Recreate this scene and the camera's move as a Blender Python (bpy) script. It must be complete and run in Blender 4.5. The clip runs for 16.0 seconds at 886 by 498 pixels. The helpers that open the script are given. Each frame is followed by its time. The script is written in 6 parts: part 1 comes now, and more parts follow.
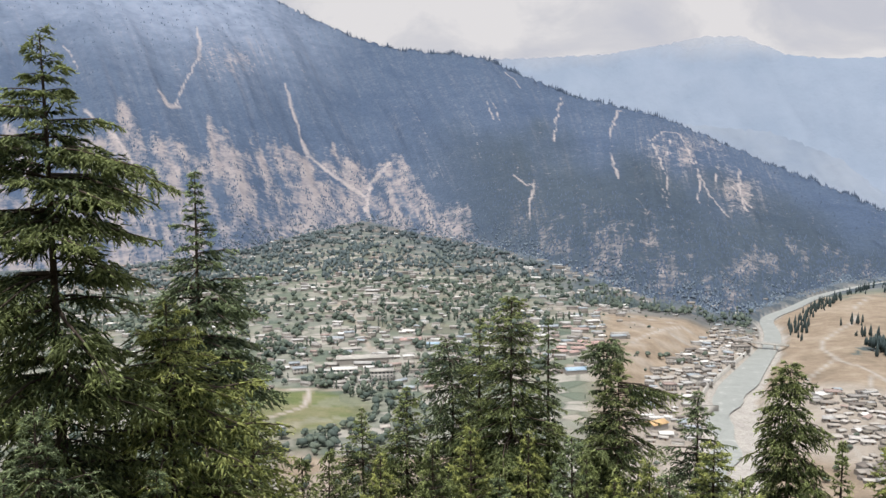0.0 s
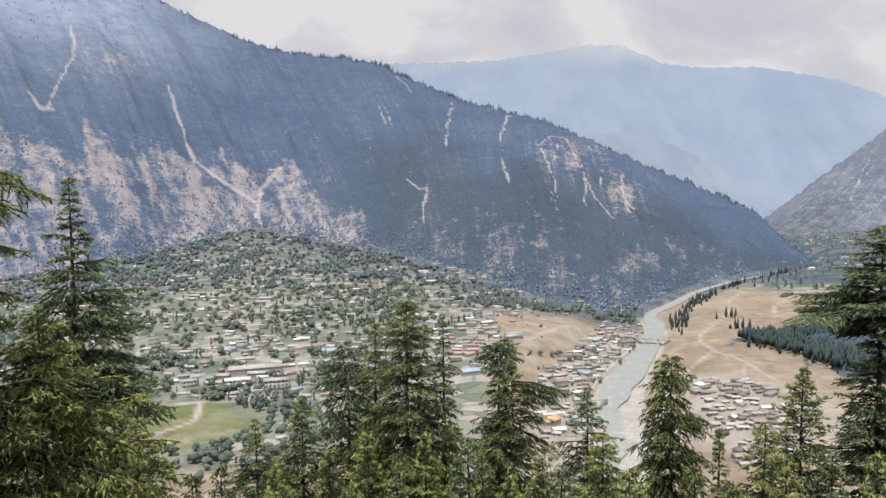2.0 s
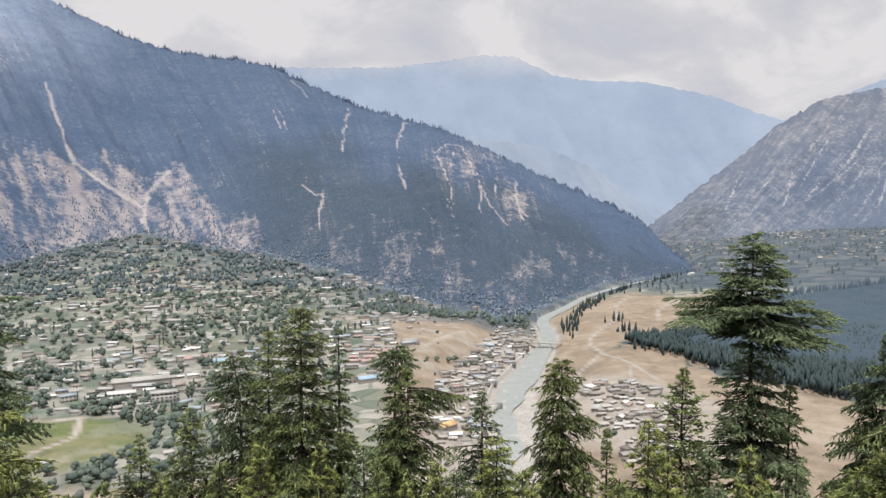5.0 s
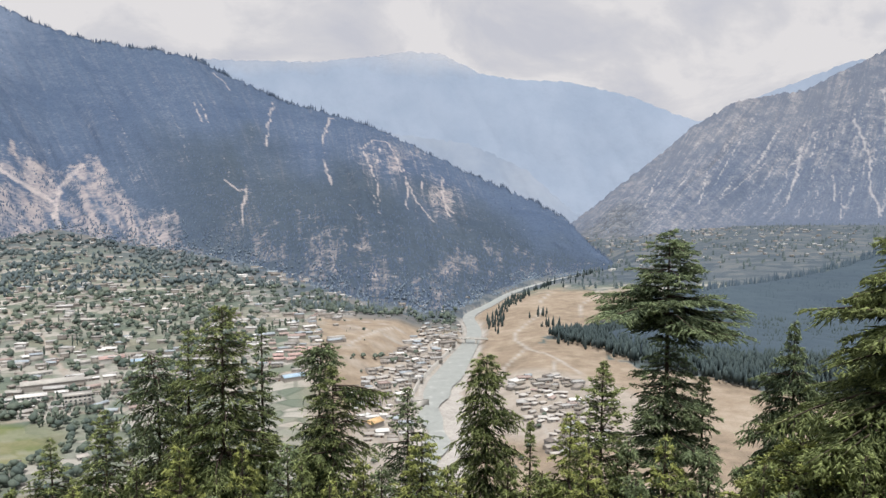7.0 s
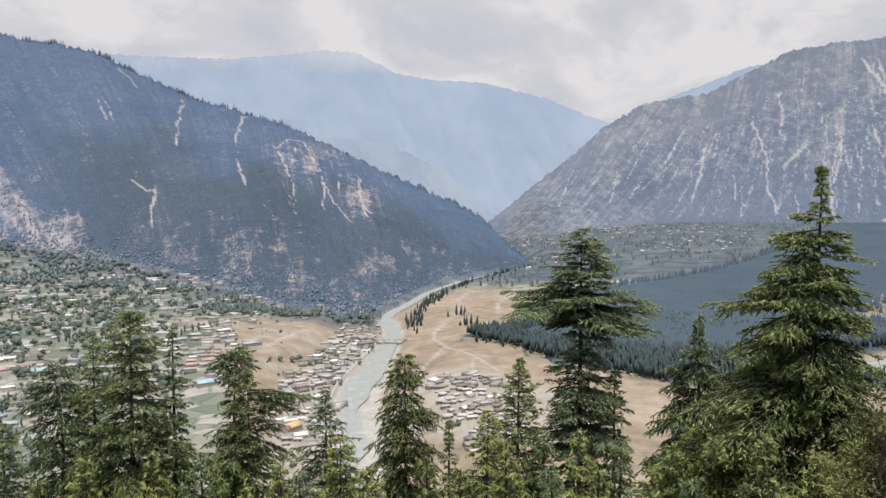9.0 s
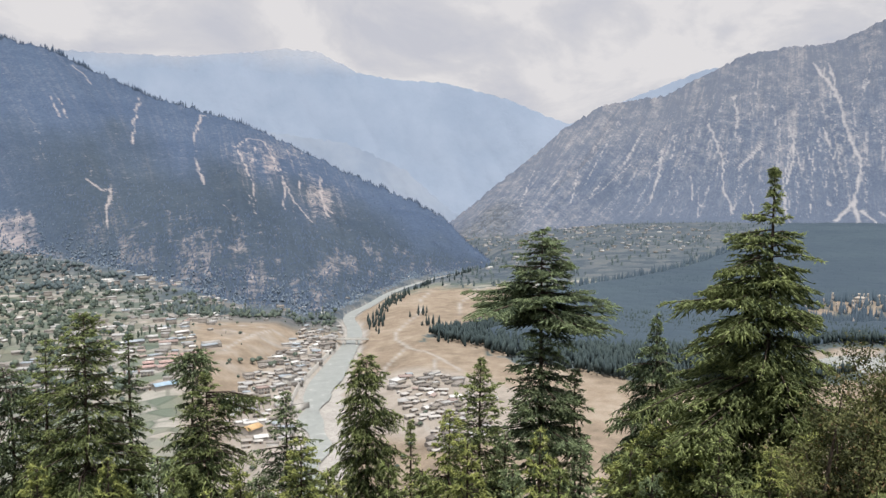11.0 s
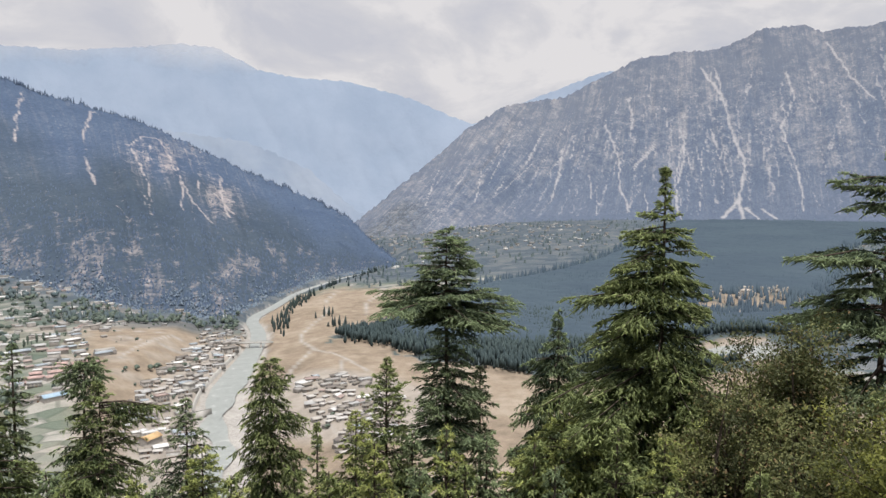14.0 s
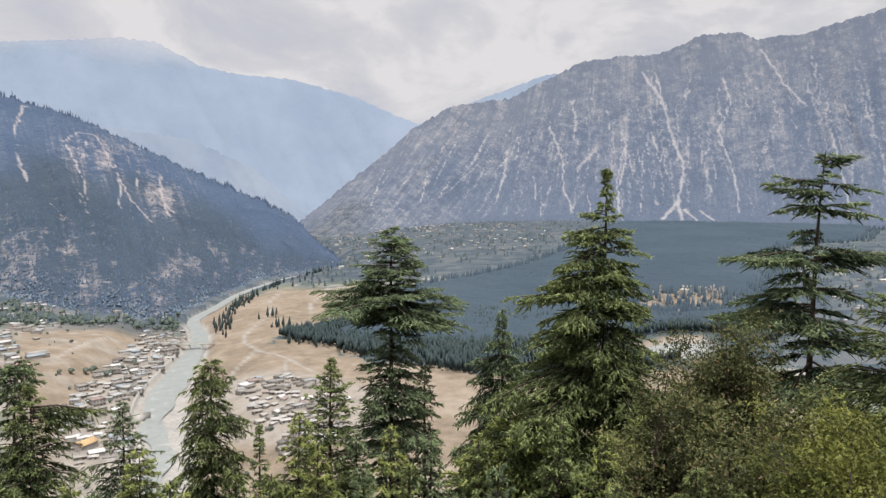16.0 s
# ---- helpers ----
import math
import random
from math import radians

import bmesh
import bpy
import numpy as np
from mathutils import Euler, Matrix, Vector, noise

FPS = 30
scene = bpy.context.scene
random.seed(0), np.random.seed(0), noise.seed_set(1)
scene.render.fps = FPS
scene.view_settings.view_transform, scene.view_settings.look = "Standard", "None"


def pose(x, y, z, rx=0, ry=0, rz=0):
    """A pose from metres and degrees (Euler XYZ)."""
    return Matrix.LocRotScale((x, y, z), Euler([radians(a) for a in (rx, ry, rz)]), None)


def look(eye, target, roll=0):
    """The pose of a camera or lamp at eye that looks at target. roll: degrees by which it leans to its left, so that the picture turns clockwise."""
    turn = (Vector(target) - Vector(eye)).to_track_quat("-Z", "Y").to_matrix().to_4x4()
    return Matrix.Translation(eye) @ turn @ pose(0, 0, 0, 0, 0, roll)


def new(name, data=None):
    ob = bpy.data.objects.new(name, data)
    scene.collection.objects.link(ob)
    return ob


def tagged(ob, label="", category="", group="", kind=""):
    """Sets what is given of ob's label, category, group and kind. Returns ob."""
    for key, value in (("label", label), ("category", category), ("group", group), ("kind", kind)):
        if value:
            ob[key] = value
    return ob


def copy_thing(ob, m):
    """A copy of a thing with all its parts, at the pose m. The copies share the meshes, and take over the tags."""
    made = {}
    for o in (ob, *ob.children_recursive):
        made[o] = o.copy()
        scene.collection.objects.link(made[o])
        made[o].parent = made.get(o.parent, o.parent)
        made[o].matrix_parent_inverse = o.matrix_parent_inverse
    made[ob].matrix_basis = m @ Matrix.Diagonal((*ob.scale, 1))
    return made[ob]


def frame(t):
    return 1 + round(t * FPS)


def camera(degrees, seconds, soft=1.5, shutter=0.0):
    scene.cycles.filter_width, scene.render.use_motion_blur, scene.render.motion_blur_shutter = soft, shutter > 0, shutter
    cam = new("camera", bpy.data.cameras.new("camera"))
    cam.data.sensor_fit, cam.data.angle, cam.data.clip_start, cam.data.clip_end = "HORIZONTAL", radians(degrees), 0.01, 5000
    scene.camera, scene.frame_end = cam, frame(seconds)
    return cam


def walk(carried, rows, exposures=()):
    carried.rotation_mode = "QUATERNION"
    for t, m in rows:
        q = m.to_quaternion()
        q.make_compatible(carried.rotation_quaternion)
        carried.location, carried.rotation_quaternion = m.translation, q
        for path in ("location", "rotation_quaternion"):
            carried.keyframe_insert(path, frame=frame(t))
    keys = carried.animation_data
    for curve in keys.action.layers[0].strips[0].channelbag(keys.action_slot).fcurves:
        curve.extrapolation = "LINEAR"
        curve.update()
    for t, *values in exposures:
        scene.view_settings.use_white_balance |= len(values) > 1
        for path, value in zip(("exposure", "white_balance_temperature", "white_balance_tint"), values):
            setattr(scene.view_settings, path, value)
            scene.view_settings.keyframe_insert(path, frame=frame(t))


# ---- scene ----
# ---- camera and its walk ----
cam = camera(60.58, 16.0, soft=1.5)
EYE = 200.0  # metres above the river
ROWS = [
    (0, -0, 0, 200, 84.7, 0.5, -0.05),
    (0.5, 0.017, -0, 200, 84.68, 0.67, -2.43),
    (1, 0.023, -0.001, 200, 84.75, 0.75, -3.36),
    (1.5, 0.026, -0.001, 200, 84.98, 1.03, -3.8),
    (2, 0.056, -0.004, 200, 84.93, 0.87, -8.06),
    (2.5, 0.063, -0.005, 200, 85.17, 0.85, -9.15),
    (3, 0.065, -0.005, 200, 85.41, 0.82, -9.41),
    (3.5, 0.072, -0.007, 200, 85.48, 0.49, -10.4),
    (4, 0.083, -0.009, 200, 85.48, 0.4, -12.07),
    (4.2, 0.083, -0.009, 200, 85.48, 0.4, -13.22),
    (6.3, 0.131, -0.022, 200, 85.13, -0.08, -18.24),
    (6.5, 0.131, -0.022, 200, 85.13, -0.08, -19.12),
    (7, 0.146, -0.027, 200, 85.09, -0.22, -21.34),
    (7.5, 0.156, -0.032, 200, 85.1, -0.27, -22.95),
    (8, 0.164, -0.035, 200, 85.1, -0.3, -24.13),
    (8.5, 0.174, -0.04, 200, 85.11, -0.17, -25.84),
    (9, 0.185, -0.045, 200, 85.1, -0.13, -27.56),
    (9.5, 0.188, -0.047, 200, 85.09, -0.16, -28.06),
    (11.8, 0.208, -0.058, 200, 85.13, -0.33, -31.24),
    (12, 0.208, -0.058, 200, 85.13, -0.33, -31.29),
    (12.5, 0.221, -0.067, 200, 85.09, -0.38, -33.53),
    (13, 0.235, -0.076, 200, 85.13, -0.31, -35.91),
    (13.5, 0.241, -0.081, 200, 85.12, -0.24, -37.05),
    (14, 0.244, -0.083, 200, 85.1, -0.18, -37.57),
    (14.5, 0.248, -0.086, 200, 85.05, -0.27, -38.36),
    (15, 0.251, -0.089, 200, 85.02, -0.28, -38.87),
    (15.5, 0.256, -0.093, 200, 85.06, -0.57, -39.82),
    (16, 0.266, -0.101, 200, 85.13, -0.64, -41.65),
]
walk(cam, [(t, pose(x, y, z, rx, ry, rz)) for t, x, y, z, rx, ry, rz in ROWS])

# ---- world, sun, exposure ----
SUN_EL, SUN_AZ = 69.0, 204.0  # height, and bearing clockwise from +y
scene.view_settings.exposure = 0.0


def node(nt, kind, **inputs):
    n = nt.nodes.new(kind)
    for key, value in inputs.items():
        n.inputs[key.replace("_", " ")].default_value = value
    return n


def noise_tex(nt, scale, detail=4.0, rough=0.55, vector=None, distort=0.0):
    n = node(nt, "ShaderNodeTexNoise", Scale=scale, Detail=detail, Roughness=rough, Distortion=distort)
    if vector is not None:
        nt.links.new(vector, n.inputs["Vector"])
    return n.outputs["Fac"]


def ramp(nt, fac, *stops):
    n = nt.nodes.new("ShaderNodeValToRGB")
    while len(n.color_ramp.elements) < len(stops):
        n.color_ramp.elements.new(0.5)
    for e, (p, c) in zip(n.color_ramp.elements, stops):
        e.position = p
        e.color = (c, c, c, 1) if isinstance(c, (int, float)) else (*c, 1)
    nt.links.new(fac, n.inputs[0])
    return n.outputs["Color"]


def mix(nt, fac, a, b, how="MIX"):
    n = nt.nodes.new("ShaderNodeMix")
    n.data_type, n.blend_type = "RGBA", how
    for slot, v in ((0, fac), (6, a), (7, b)):
        if isinstance(v, bpy.types.NodeSocket):
            nt.links.new(v, n.inputs[slot])
        elif isinstance(v, (int, float)):
            n.inputs[slot].default_value = v if slot == 0 else (v, v, v, 1)
        else:
            n.inputs[slot].default_value = (*v, 1)
    return n.outputs[2]


def calc(nt, op, a, b=0.0):
    n = nt.nodes.new("ShaderNodeMath")
    n.operation = op
    for i, v in enumerate((a, b)):
        if isinstance(v, bpy.types.NodeSocket):
            nt.links.new(v, n.inputs[i])
        else:
            n.inputs[i].default_value = v
    return n.outputs[0]


def scaled(nt, vector, sx, sy, sz):
    n = nt.nodes.new("ShaderNodeMapping")
    n.inputs["Scale"].default_value = (sx, sy, sz)
    nt.links.new(vector, n.inputs["Vector"])
    return n.outputs[0]


def make_world():
    w = bpy.data.worlds.new("sky")
    scene.world = w
    w.use_nodes = True
    nt = w.node_tree
    bg = nt.nodes["Background"]
    sky = nt.nodes.new("ShaderNodeTexSky")
    sky.sky_type, sky.sun_disc = "NISHITA", False
    sky.sun_elevation, sky.sun_rotation = radians(SUN_EL), radians(SUN_AZ)
    sky.altitude, sky.dust_density = 2000, 2.0
    tc = nt.nodes.new("ShaderNodeTexCoord")
    flat = scaled(nt, tc.outputs["Generated"], 1.0, 1.0, 1.9)
    big = noise_tex(nt, 3.2, 8, 0.55, flat, 0.5)
    fine = noise_tex(nt, 5.5, 8, 0.6, flat, 0.5)
    cover = ramp(nt, big, (0.31, 0.0), (0.38, 1.0))
    tone = ramp(nt, mix(nt, 0.55, big, fine), (0.40, (0.64, 0.65, 0.72)), (0.48, (0.73, 0.725, 0.765)), (0.535, (0.85, 0.83, 0.845)))
    blue = mix(nt, 1.0, sky.outputs[0], 0.10, "MULTIPLY")
    blue = mix(nt, 0.55, blue, (0.62, 0.70, 0.82))
    nt.links.new(mix(nt, cover, blue, tone), bg.inputs["Color"])
    bg.inputs["Strength"].default_value = 0.88


make_world()
sun = new("sun", bpy.data.lights.new("sun", "SUN"))
sun.data.energy, sun.data.angle, sun.data.color = 4.3, radians(0.6), (1.0, 0.955, 0.895)
_a, _e = radians(SUN_AZ), radians(SUN_EL)
sun.matrix_world = look((0, 0, 0), (-math.sin(_a) * math.cos(_e), -math.cos(_a) * math.cos(_e), -math.sin(_e)))


# ---- materials ----
def material(name, rough=0.9, spec=0.2):
    m = bpy.data.materials.new(name)
    m.use_nodes = True
    nt = m.node_tree
    b = nt.nodes["Principled BSDF"]
    b.inputs["Roughness"].default_value = rough
    b.inputs["Specular IOR Level"].default_value = spec
    return m, nt, b


def put(nt, color, b, bump=None, depth=1.0, strength=0.5):
    nt.links.new(color, b.inputs["Base Color"])
    if bump is not None:
        n = node(nt, "ShaderNodeBump", Strength=strength, Distance=depth)
        nt.links.new(bump, n.inputs["Height"])
        nt.links.new(n.outputs[0], b.inputs["Normal"])


def where(nt):
    return nt.nodes.new("ShaderNodeNewGeometry").outputs["Position"]


def attribute(nt, name):
    n = nt.nodes.new("ShaderNodeAttribute")
    n.attribute_name = name
    return n


def island(nt):
    return nt.nodes.new("ShaderNodeNewGeometry").outputs["Random Per Island"]


def plain(name, color, rough=0.85, vary=0.25, scale=0.6, spec=0.25, metal=0.0):
    """Paint, plaster, metal or the like, with blotches at two scales."""
    m, nt, b = material(name, rough, spec)
    b.inputs["Metallic"].default_value = metal
    p = where(nt)
    n = mix(nt, 0.5, noise_tex(nt, scale, 3, 0.6, p), noise_tex(nt, scale * 9, 3, 0.6, p))
    dark = tuple(c * (1 - vary) for c in color)
    light = tuple(min(0.95, c * (1 + vary)) for c in color)
    put(nt, ramp(nt, n, (0.35, dark), (0.65, light)), b, n, 0.03, 0.3)
    return m


def ground_material():
    m, nt, b = material("valley_ground", 0.95, 0.1)
    p = where(nt)
    z = nt.nodes.new("ShaderNodeSeparateColor")
    nt.links.new(attribute(nt, "zone").outputs["Color"], z.inputs[0])
    coarse, mid, fine = noise_tex(nt, 0.012, 5, 0.6, p), noise_tex(nt, 0.06, 5, 0.6, p), noise_tex(nt, 0.4, 4, 0.6, p)
    cell = nt.nodes.new("ShaderNodeTexVoronoi")
    cell.inputs["Scale"].default_value = 0.028
    nt.links.new(scaled(nt, p, 1.0, 1.7, 0.0), cell.inputs["Vector"])
    s = nt.nodes.new("ShaderNodeSeparateColor")
    nt.links.new(cell.outputs["Color"], s.inputs[0])
    crop = ramp(nt, s.outputs[0], (0.0, (0.115, 0.148, 0.128)), (0.28, (0.160, 0.190, 0.155)), (0.5, (0.205, 0.228, 0.185)), (0.72, (0.27, 0.275, 0.24)), (0.9, (0.40, 0.385, 0.355)))
    hedge = nt.nodes.new("ShaderNodeTexVoronoi")
    hedge.feature = "DISTANCE_TO_EDGE"
    hedge.inputs["Scale"].default_value = 0.028
    nt.links.new(scaled(nt, p, 1.0, 1.7, 0.0), hedge.inputs["Vector"])
    crop = mix(nt, ramp(nt, mid, (0.42, 0.0), (0.75, 0.4)), crop, (0.12, 0.145, 0.11))
    crop = mix(nt, ramp(nt, hedge.outputs["Distance"], (0.03, 0.45), (0.07, 0.0)), crop, (0.085, 0.105, 0.085))
    dry = ramp(nt, mix(nt, 0.5, coarse, mid), (0.36, (0.20, 0.165, 0.13)), (0.5, (0.295, 0.24, 0.185)), (0.64, (0.38, 0.325, 0.265)))
    gravel = ramp(nt, mix(nt, 0.6, mid, fine), (0.35, (0.29, 0.28, 0.265)), (0.62, (0.49, 0.47, 0.445)))
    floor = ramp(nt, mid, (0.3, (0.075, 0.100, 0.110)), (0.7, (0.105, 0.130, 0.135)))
    # far fields: bluish grey that stands for haze over them
    far_haze = ramp(nt, mix(nt, 0.5, mid, s.outputs[1]), (0.3, (0.072, 0.097, 0.125)), (0.5, (0.098, 0.122, 0.146)), (0.72, (0.15, 0.165, 0.178)))
    duff = ramp(nt, mix(nt, 0.5, fine, noise_tex(nt, 3.0, 5, 0.65, p)), (0.35, (0.055, 0.045, 0.028)), (0.52, (0.085, 0.085, 0.04)), (0.68, (0.16, 0.125, 0.075)))
    c = mix(nt, z.outputs[1], floor, crop)
    c = mix(nt, attribute(nt, "far_haze").outputs["Fac"], c, far_haze)
    c = mix(nt, attribute(nt, "hillside").outputs["Fac"], c, duff)
    grass = ramp(nt, mix(nt, 0.6, s.outputs[2], mid), (0.3, (0.098, 0.130, 0.062)), (0.55, (0.150, 0.178, 0.080)), (0.75, (0.205, 0.212, 0.120)))
    c = mix(nt, attribute(nt, "meadow").outputs["Fac"], c, grass)
    c = mix(nt, z.outputs[0], c, dry)
    c = mix(nt, z.outputs[2], c, gravel)
    c = mix(nt, ramp(nt, fine, (0.3, 0.0), (0.75, 0.35)), c, mix(nt, 1.0, c, 0.55, "MULTIPLY"))
    put(nt, c, b, mix(nt, 0.5, mid, fine), 2.0, 0.5)
    return m


def slope_material(name, wood_dark, wood_light, rock_dark, rock_light, hazed_top, streak=0.35, cut=(0.52, 0.62), lined=0.5, dashes=0.5, grit=0.45):
    """Wooded mountain side: forest cover, bare ground where 'cover' says so, pale scree in the gullies, a painted haze
    tint high up.
    """
    m, nt, b = material(name, 1.0, 0.0)
    p = where(nt)
    a = nt.nodes.new("ShaderNodeSeparateColor")
    nt.links.new(attribute(nt, "cover").outputs["Color"], a.inputs[0])
    lines = noise_tex(nt, 1.0, 3, 0.6, scaled(nt, attribute(nt, "fall").outputs["Vector"], 0.5, 2.6, 1.0), 0.5)
    fine = noise_tex(nt, 0.022, 6, 0.62, p)
    coarse = noise_tex(nt, 0.005, 5, 0.6, p)
    grain = noise_tex(nt, 0.09, 3, 0.6, p)
    crowns = mix(nt, 0.5, grain, noise_tex(nt, 0.17, 2, 0.6, p))
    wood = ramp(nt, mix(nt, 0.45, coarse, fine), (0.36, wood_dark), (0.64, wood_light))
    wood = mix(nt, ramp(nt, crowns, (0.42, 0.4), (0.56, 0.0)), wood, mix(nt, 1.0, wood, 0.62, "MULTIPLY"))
    # cloud shadow put into the wood colour, by the mask set in Mountain.mesh
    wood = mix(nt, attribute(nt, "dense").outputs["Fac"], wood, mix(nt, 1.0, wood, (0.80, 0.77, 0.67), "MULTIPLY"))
    # haze thickening upslope, painted as a tint over the wood colour
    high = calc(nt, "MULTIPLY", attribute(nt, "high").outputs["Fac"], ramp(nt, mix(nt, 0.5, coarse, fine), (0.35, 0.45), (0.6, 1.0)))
    wood = mix(nt, high, wood, hazed_top)
    rock = ramp(nt, mix(nt, 0.35, fine, grain), (0.34, rock_dark), (0.70, rock_light))
    dash = noise_tex(nt, 1.0, 2, 0.5, scaled(nt, attribute(nt, "fall").outputs["Vector"], 3.2, 7.5, 1.0), 0.25)
    edge = calc(nt, "ADD", a.outputs[0], calc(nt, "MULTIPLY", calc(nt, "SUBTRACT", mix(nt, grit, mix(nt, lined, fine, lines), grain), 0.5), 2.4))
    c = mix(nt, ramp(nt, edge, (0.25, 0.0), (0.85, 0.9)), wood, rock)
    patch = ramp(nt, mix(nt, 0.5, coarse, fine), (0.40, 0.15), (0.60, 1.0))
    lines = mix(nt, 0.4, lines, grain)
    st = calc(nt, "MULTIPLY", calc(nt, "MULTIPLY", patch, ramp(nt, lines, (cut[0], 0.0), (cut[1], 1.0))), calc(nt, "MULTIPLY", a.outputs[2], streak))
    c = mix(nt, st, c, rock_light)
    ds = calc(nt, "MULTIPLY", ramp(nt, dash, (0.56, 0.0), (0.68, 0.8)), calc(nt, "MULTIPLY", ramp(nt, mix(nt, 0.5, coarse, lines), (0.42, 0.25), (0.56, 1.0)), calc(nt, "MULTIPLY", a.outputs[2], dashes)))
    c = mix(nt, ds, c, rock_light)
    gl = calc(nt, "ADD", a.outputs[1], calc(nt, "MULTIPLY", calc(nt, "SUBTRACT", mix(nt, 0.5, fine, grain), 0.5), 1.7))
    c = mix(nt, ramp(nt, gl, (0.22, 0.0), (1.0, 0.85)), c, tuple(min(0.8, v * 1.12) for v in rock_light))
    put(nt, c, b, mix(nt, 0.5, fine, coarse), 6.0, 0.25)
    return m


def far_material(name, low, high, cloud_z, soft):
    """Backdrop range: haze painted as colour and emission, tops faded into cloud by alpha."""
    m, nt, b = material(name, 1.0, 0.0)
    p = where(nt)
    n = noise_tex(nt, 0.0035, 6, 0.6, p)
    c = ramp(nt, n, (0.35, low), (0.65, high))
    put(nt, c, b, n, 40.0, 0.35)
    # emission stands in for the glow of hazy air; the slopes give no light
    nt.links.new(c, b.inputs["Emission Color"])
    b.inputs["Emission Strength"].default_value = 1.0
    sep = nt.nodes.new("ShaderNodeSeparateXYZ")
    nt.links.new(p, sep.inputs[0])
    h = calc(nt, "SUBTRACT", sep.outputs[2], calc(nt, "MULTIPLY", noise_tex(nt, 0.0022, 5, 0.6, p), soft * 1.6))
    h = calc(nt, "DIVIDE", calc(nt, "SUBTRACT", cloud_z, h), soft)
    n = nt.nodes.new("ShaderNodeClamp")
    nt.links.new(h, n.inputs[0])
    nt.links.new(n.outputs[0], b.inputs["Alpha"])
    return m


def leaf_material(name, old, young, dead=None, thin=0.30):
    """Needles or leaves: inner shade painted dark, younger shoot ends paler, each one a little different."""
    m, nt, b = material(name, 0.62, 0.25)
    i = island(nt)
    age_shade = attribute(nt, "age_shade").outputs["Fac"]
    k = calc(nt, "ADD", age_shade, calc(nt, "MULTIPLY", calc(nt, "SUBTRACT", i, 0.5), 0.5))
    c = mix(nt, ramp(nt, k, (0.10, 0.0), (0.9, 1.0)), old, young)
    if dead:
        c = mix(nt, ramp(nt, i, (0.90, 0.0), (0.96, 1.0)), c, dead)
    big = noise_tex(nt, 0.5, 3, 0.6, where(nt))
    c = mix(nt, ramp(nt, big, (0.35, 0.55), (0.65, 0.0)), c, mix(nt, 1.0, c, 0.62, "MULTIPLY"))
    put(nt, c, b)
    tr = nt.nodes.new("ShaderNodeBsdfTranslucent")
    nt.links.new(c, tr.inputs[0])
    ms = nt.nodes.new("ShaderNodeMixShader")
    ms.inputs[0].default_value = thin
    nt.links.new(b.outputs[0], ms.inputs[1])
    nt.links.new(tr.outputs[0], ms.inputs[2])
    nt.links.new(ms.outputs[0], nt.nodes["Material Output"].inputs[0])
    return m


def clump_material(name, dark, light):
    m, nt, b = material(name, 0.9, 0.1)
    i = island(nt)
    n = noise_tex(nt, 0.7, 4, 0.65, where(nt))
    # broad noise patches turn the clumps darker and slightly bluer
    broad_tone = noise_tex(nt, 0.0045, 3, 0.5, where(nt))
    c = ramp(nt, mix(nt, 0.45, i, n), (0.25, dark), (0.75, light))
    c = mix(nt, ramp(nt, broad_tone, (0.38, 0.4), (0.62, 0.0)), c, mix(nt, 1.0, c, (0.66, 0.68, 0.78), "MULTIPLY"))
    put(nt, c, b, n, 0.3, 0.35)
    return m


def random_paint(name, colors, rough=0.6, metal=0.0, per_island=False):
    m, nt, b = material(name, rough, 0.3)
    b.inputs["Metallic"].default_value = metal
    r = island(nt) if per_island else nt.nodes.new("ShaderNodeObjectInfo").outputs["Random"]
    c = ramp(nt, r, *[(i / len(colors), c) for i, c in enumerate(colors)])
    c.node.color_ramp.interpolation = "CONSTANT"
    n = noise_tex(nt, 0.9, 5, 0.65, where(nt))
    c = mix(nt, ramp(nt, n, (0.4, 0.45), (0.65, 0.0)), c, mix(nt, 1.0, c, 0.6, "MULTIPLY"))
    put(nt, c, b)
    return m


ROOFS = [(0.50, 0.50, 0.50), (0.32, 0.31, 0.30), (0.80, 0.80, 0.79), (0.27, 0.25, 0.23), (0.40, 0.385, 0.365), (0.52, 0.52, 0.52), (0.30, 0.275, 0.25), (0.36, 0.345, 0.33), (0.72, 0.715, 0.71), (0.33, 0.305, 0.28), (0.44, 0.44, 0.44),
         (0.39, 0.31, 0.285), (0.38, 0.43, 0.48), (0.46, 0.445, 0.425)]
WALLS = [(0.33, 0.31, 0.29), (0.45, 0.43, 0.41), (0.25, 0.235, 0.22), (0.60, 0.59, 0.58), (0.29, 0.27, 0.25), (0.38, 0.36, 0.34)]
M_GROUND = ground_material()
# haze over the distance is painted in: the wooded side's colours lean blue and pale
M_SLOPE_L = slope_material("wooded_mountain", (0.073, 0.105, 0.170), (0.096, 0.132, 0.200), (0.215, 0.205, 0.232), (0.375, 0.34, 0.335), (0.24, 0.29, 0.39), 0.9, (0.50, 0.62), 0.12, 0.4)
# rocky side: blue-grey tones hold the air haze as well
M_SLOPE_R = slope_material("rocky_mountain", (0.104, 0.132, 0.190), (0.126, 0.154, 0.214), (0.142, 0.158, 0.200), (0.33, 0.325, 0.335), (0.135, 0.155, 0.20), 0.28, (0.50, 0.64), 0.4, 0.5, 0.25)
# blue air haze is painted into these two ranges and glows
M_FAR = far_material("hazed_far_range", (0.155, 0.190, 0.248), (0.180, 0.214, 0.272), 915.0, 230.0)
M_SPUR = far_material("hazed_far_spur", (0.138, 0.168, 0.218), (0.17, 0.195, 0.238), 5000.0, 100.0)
M_WATER, _nt, _b = material("river_water", 0.4, 0.3)
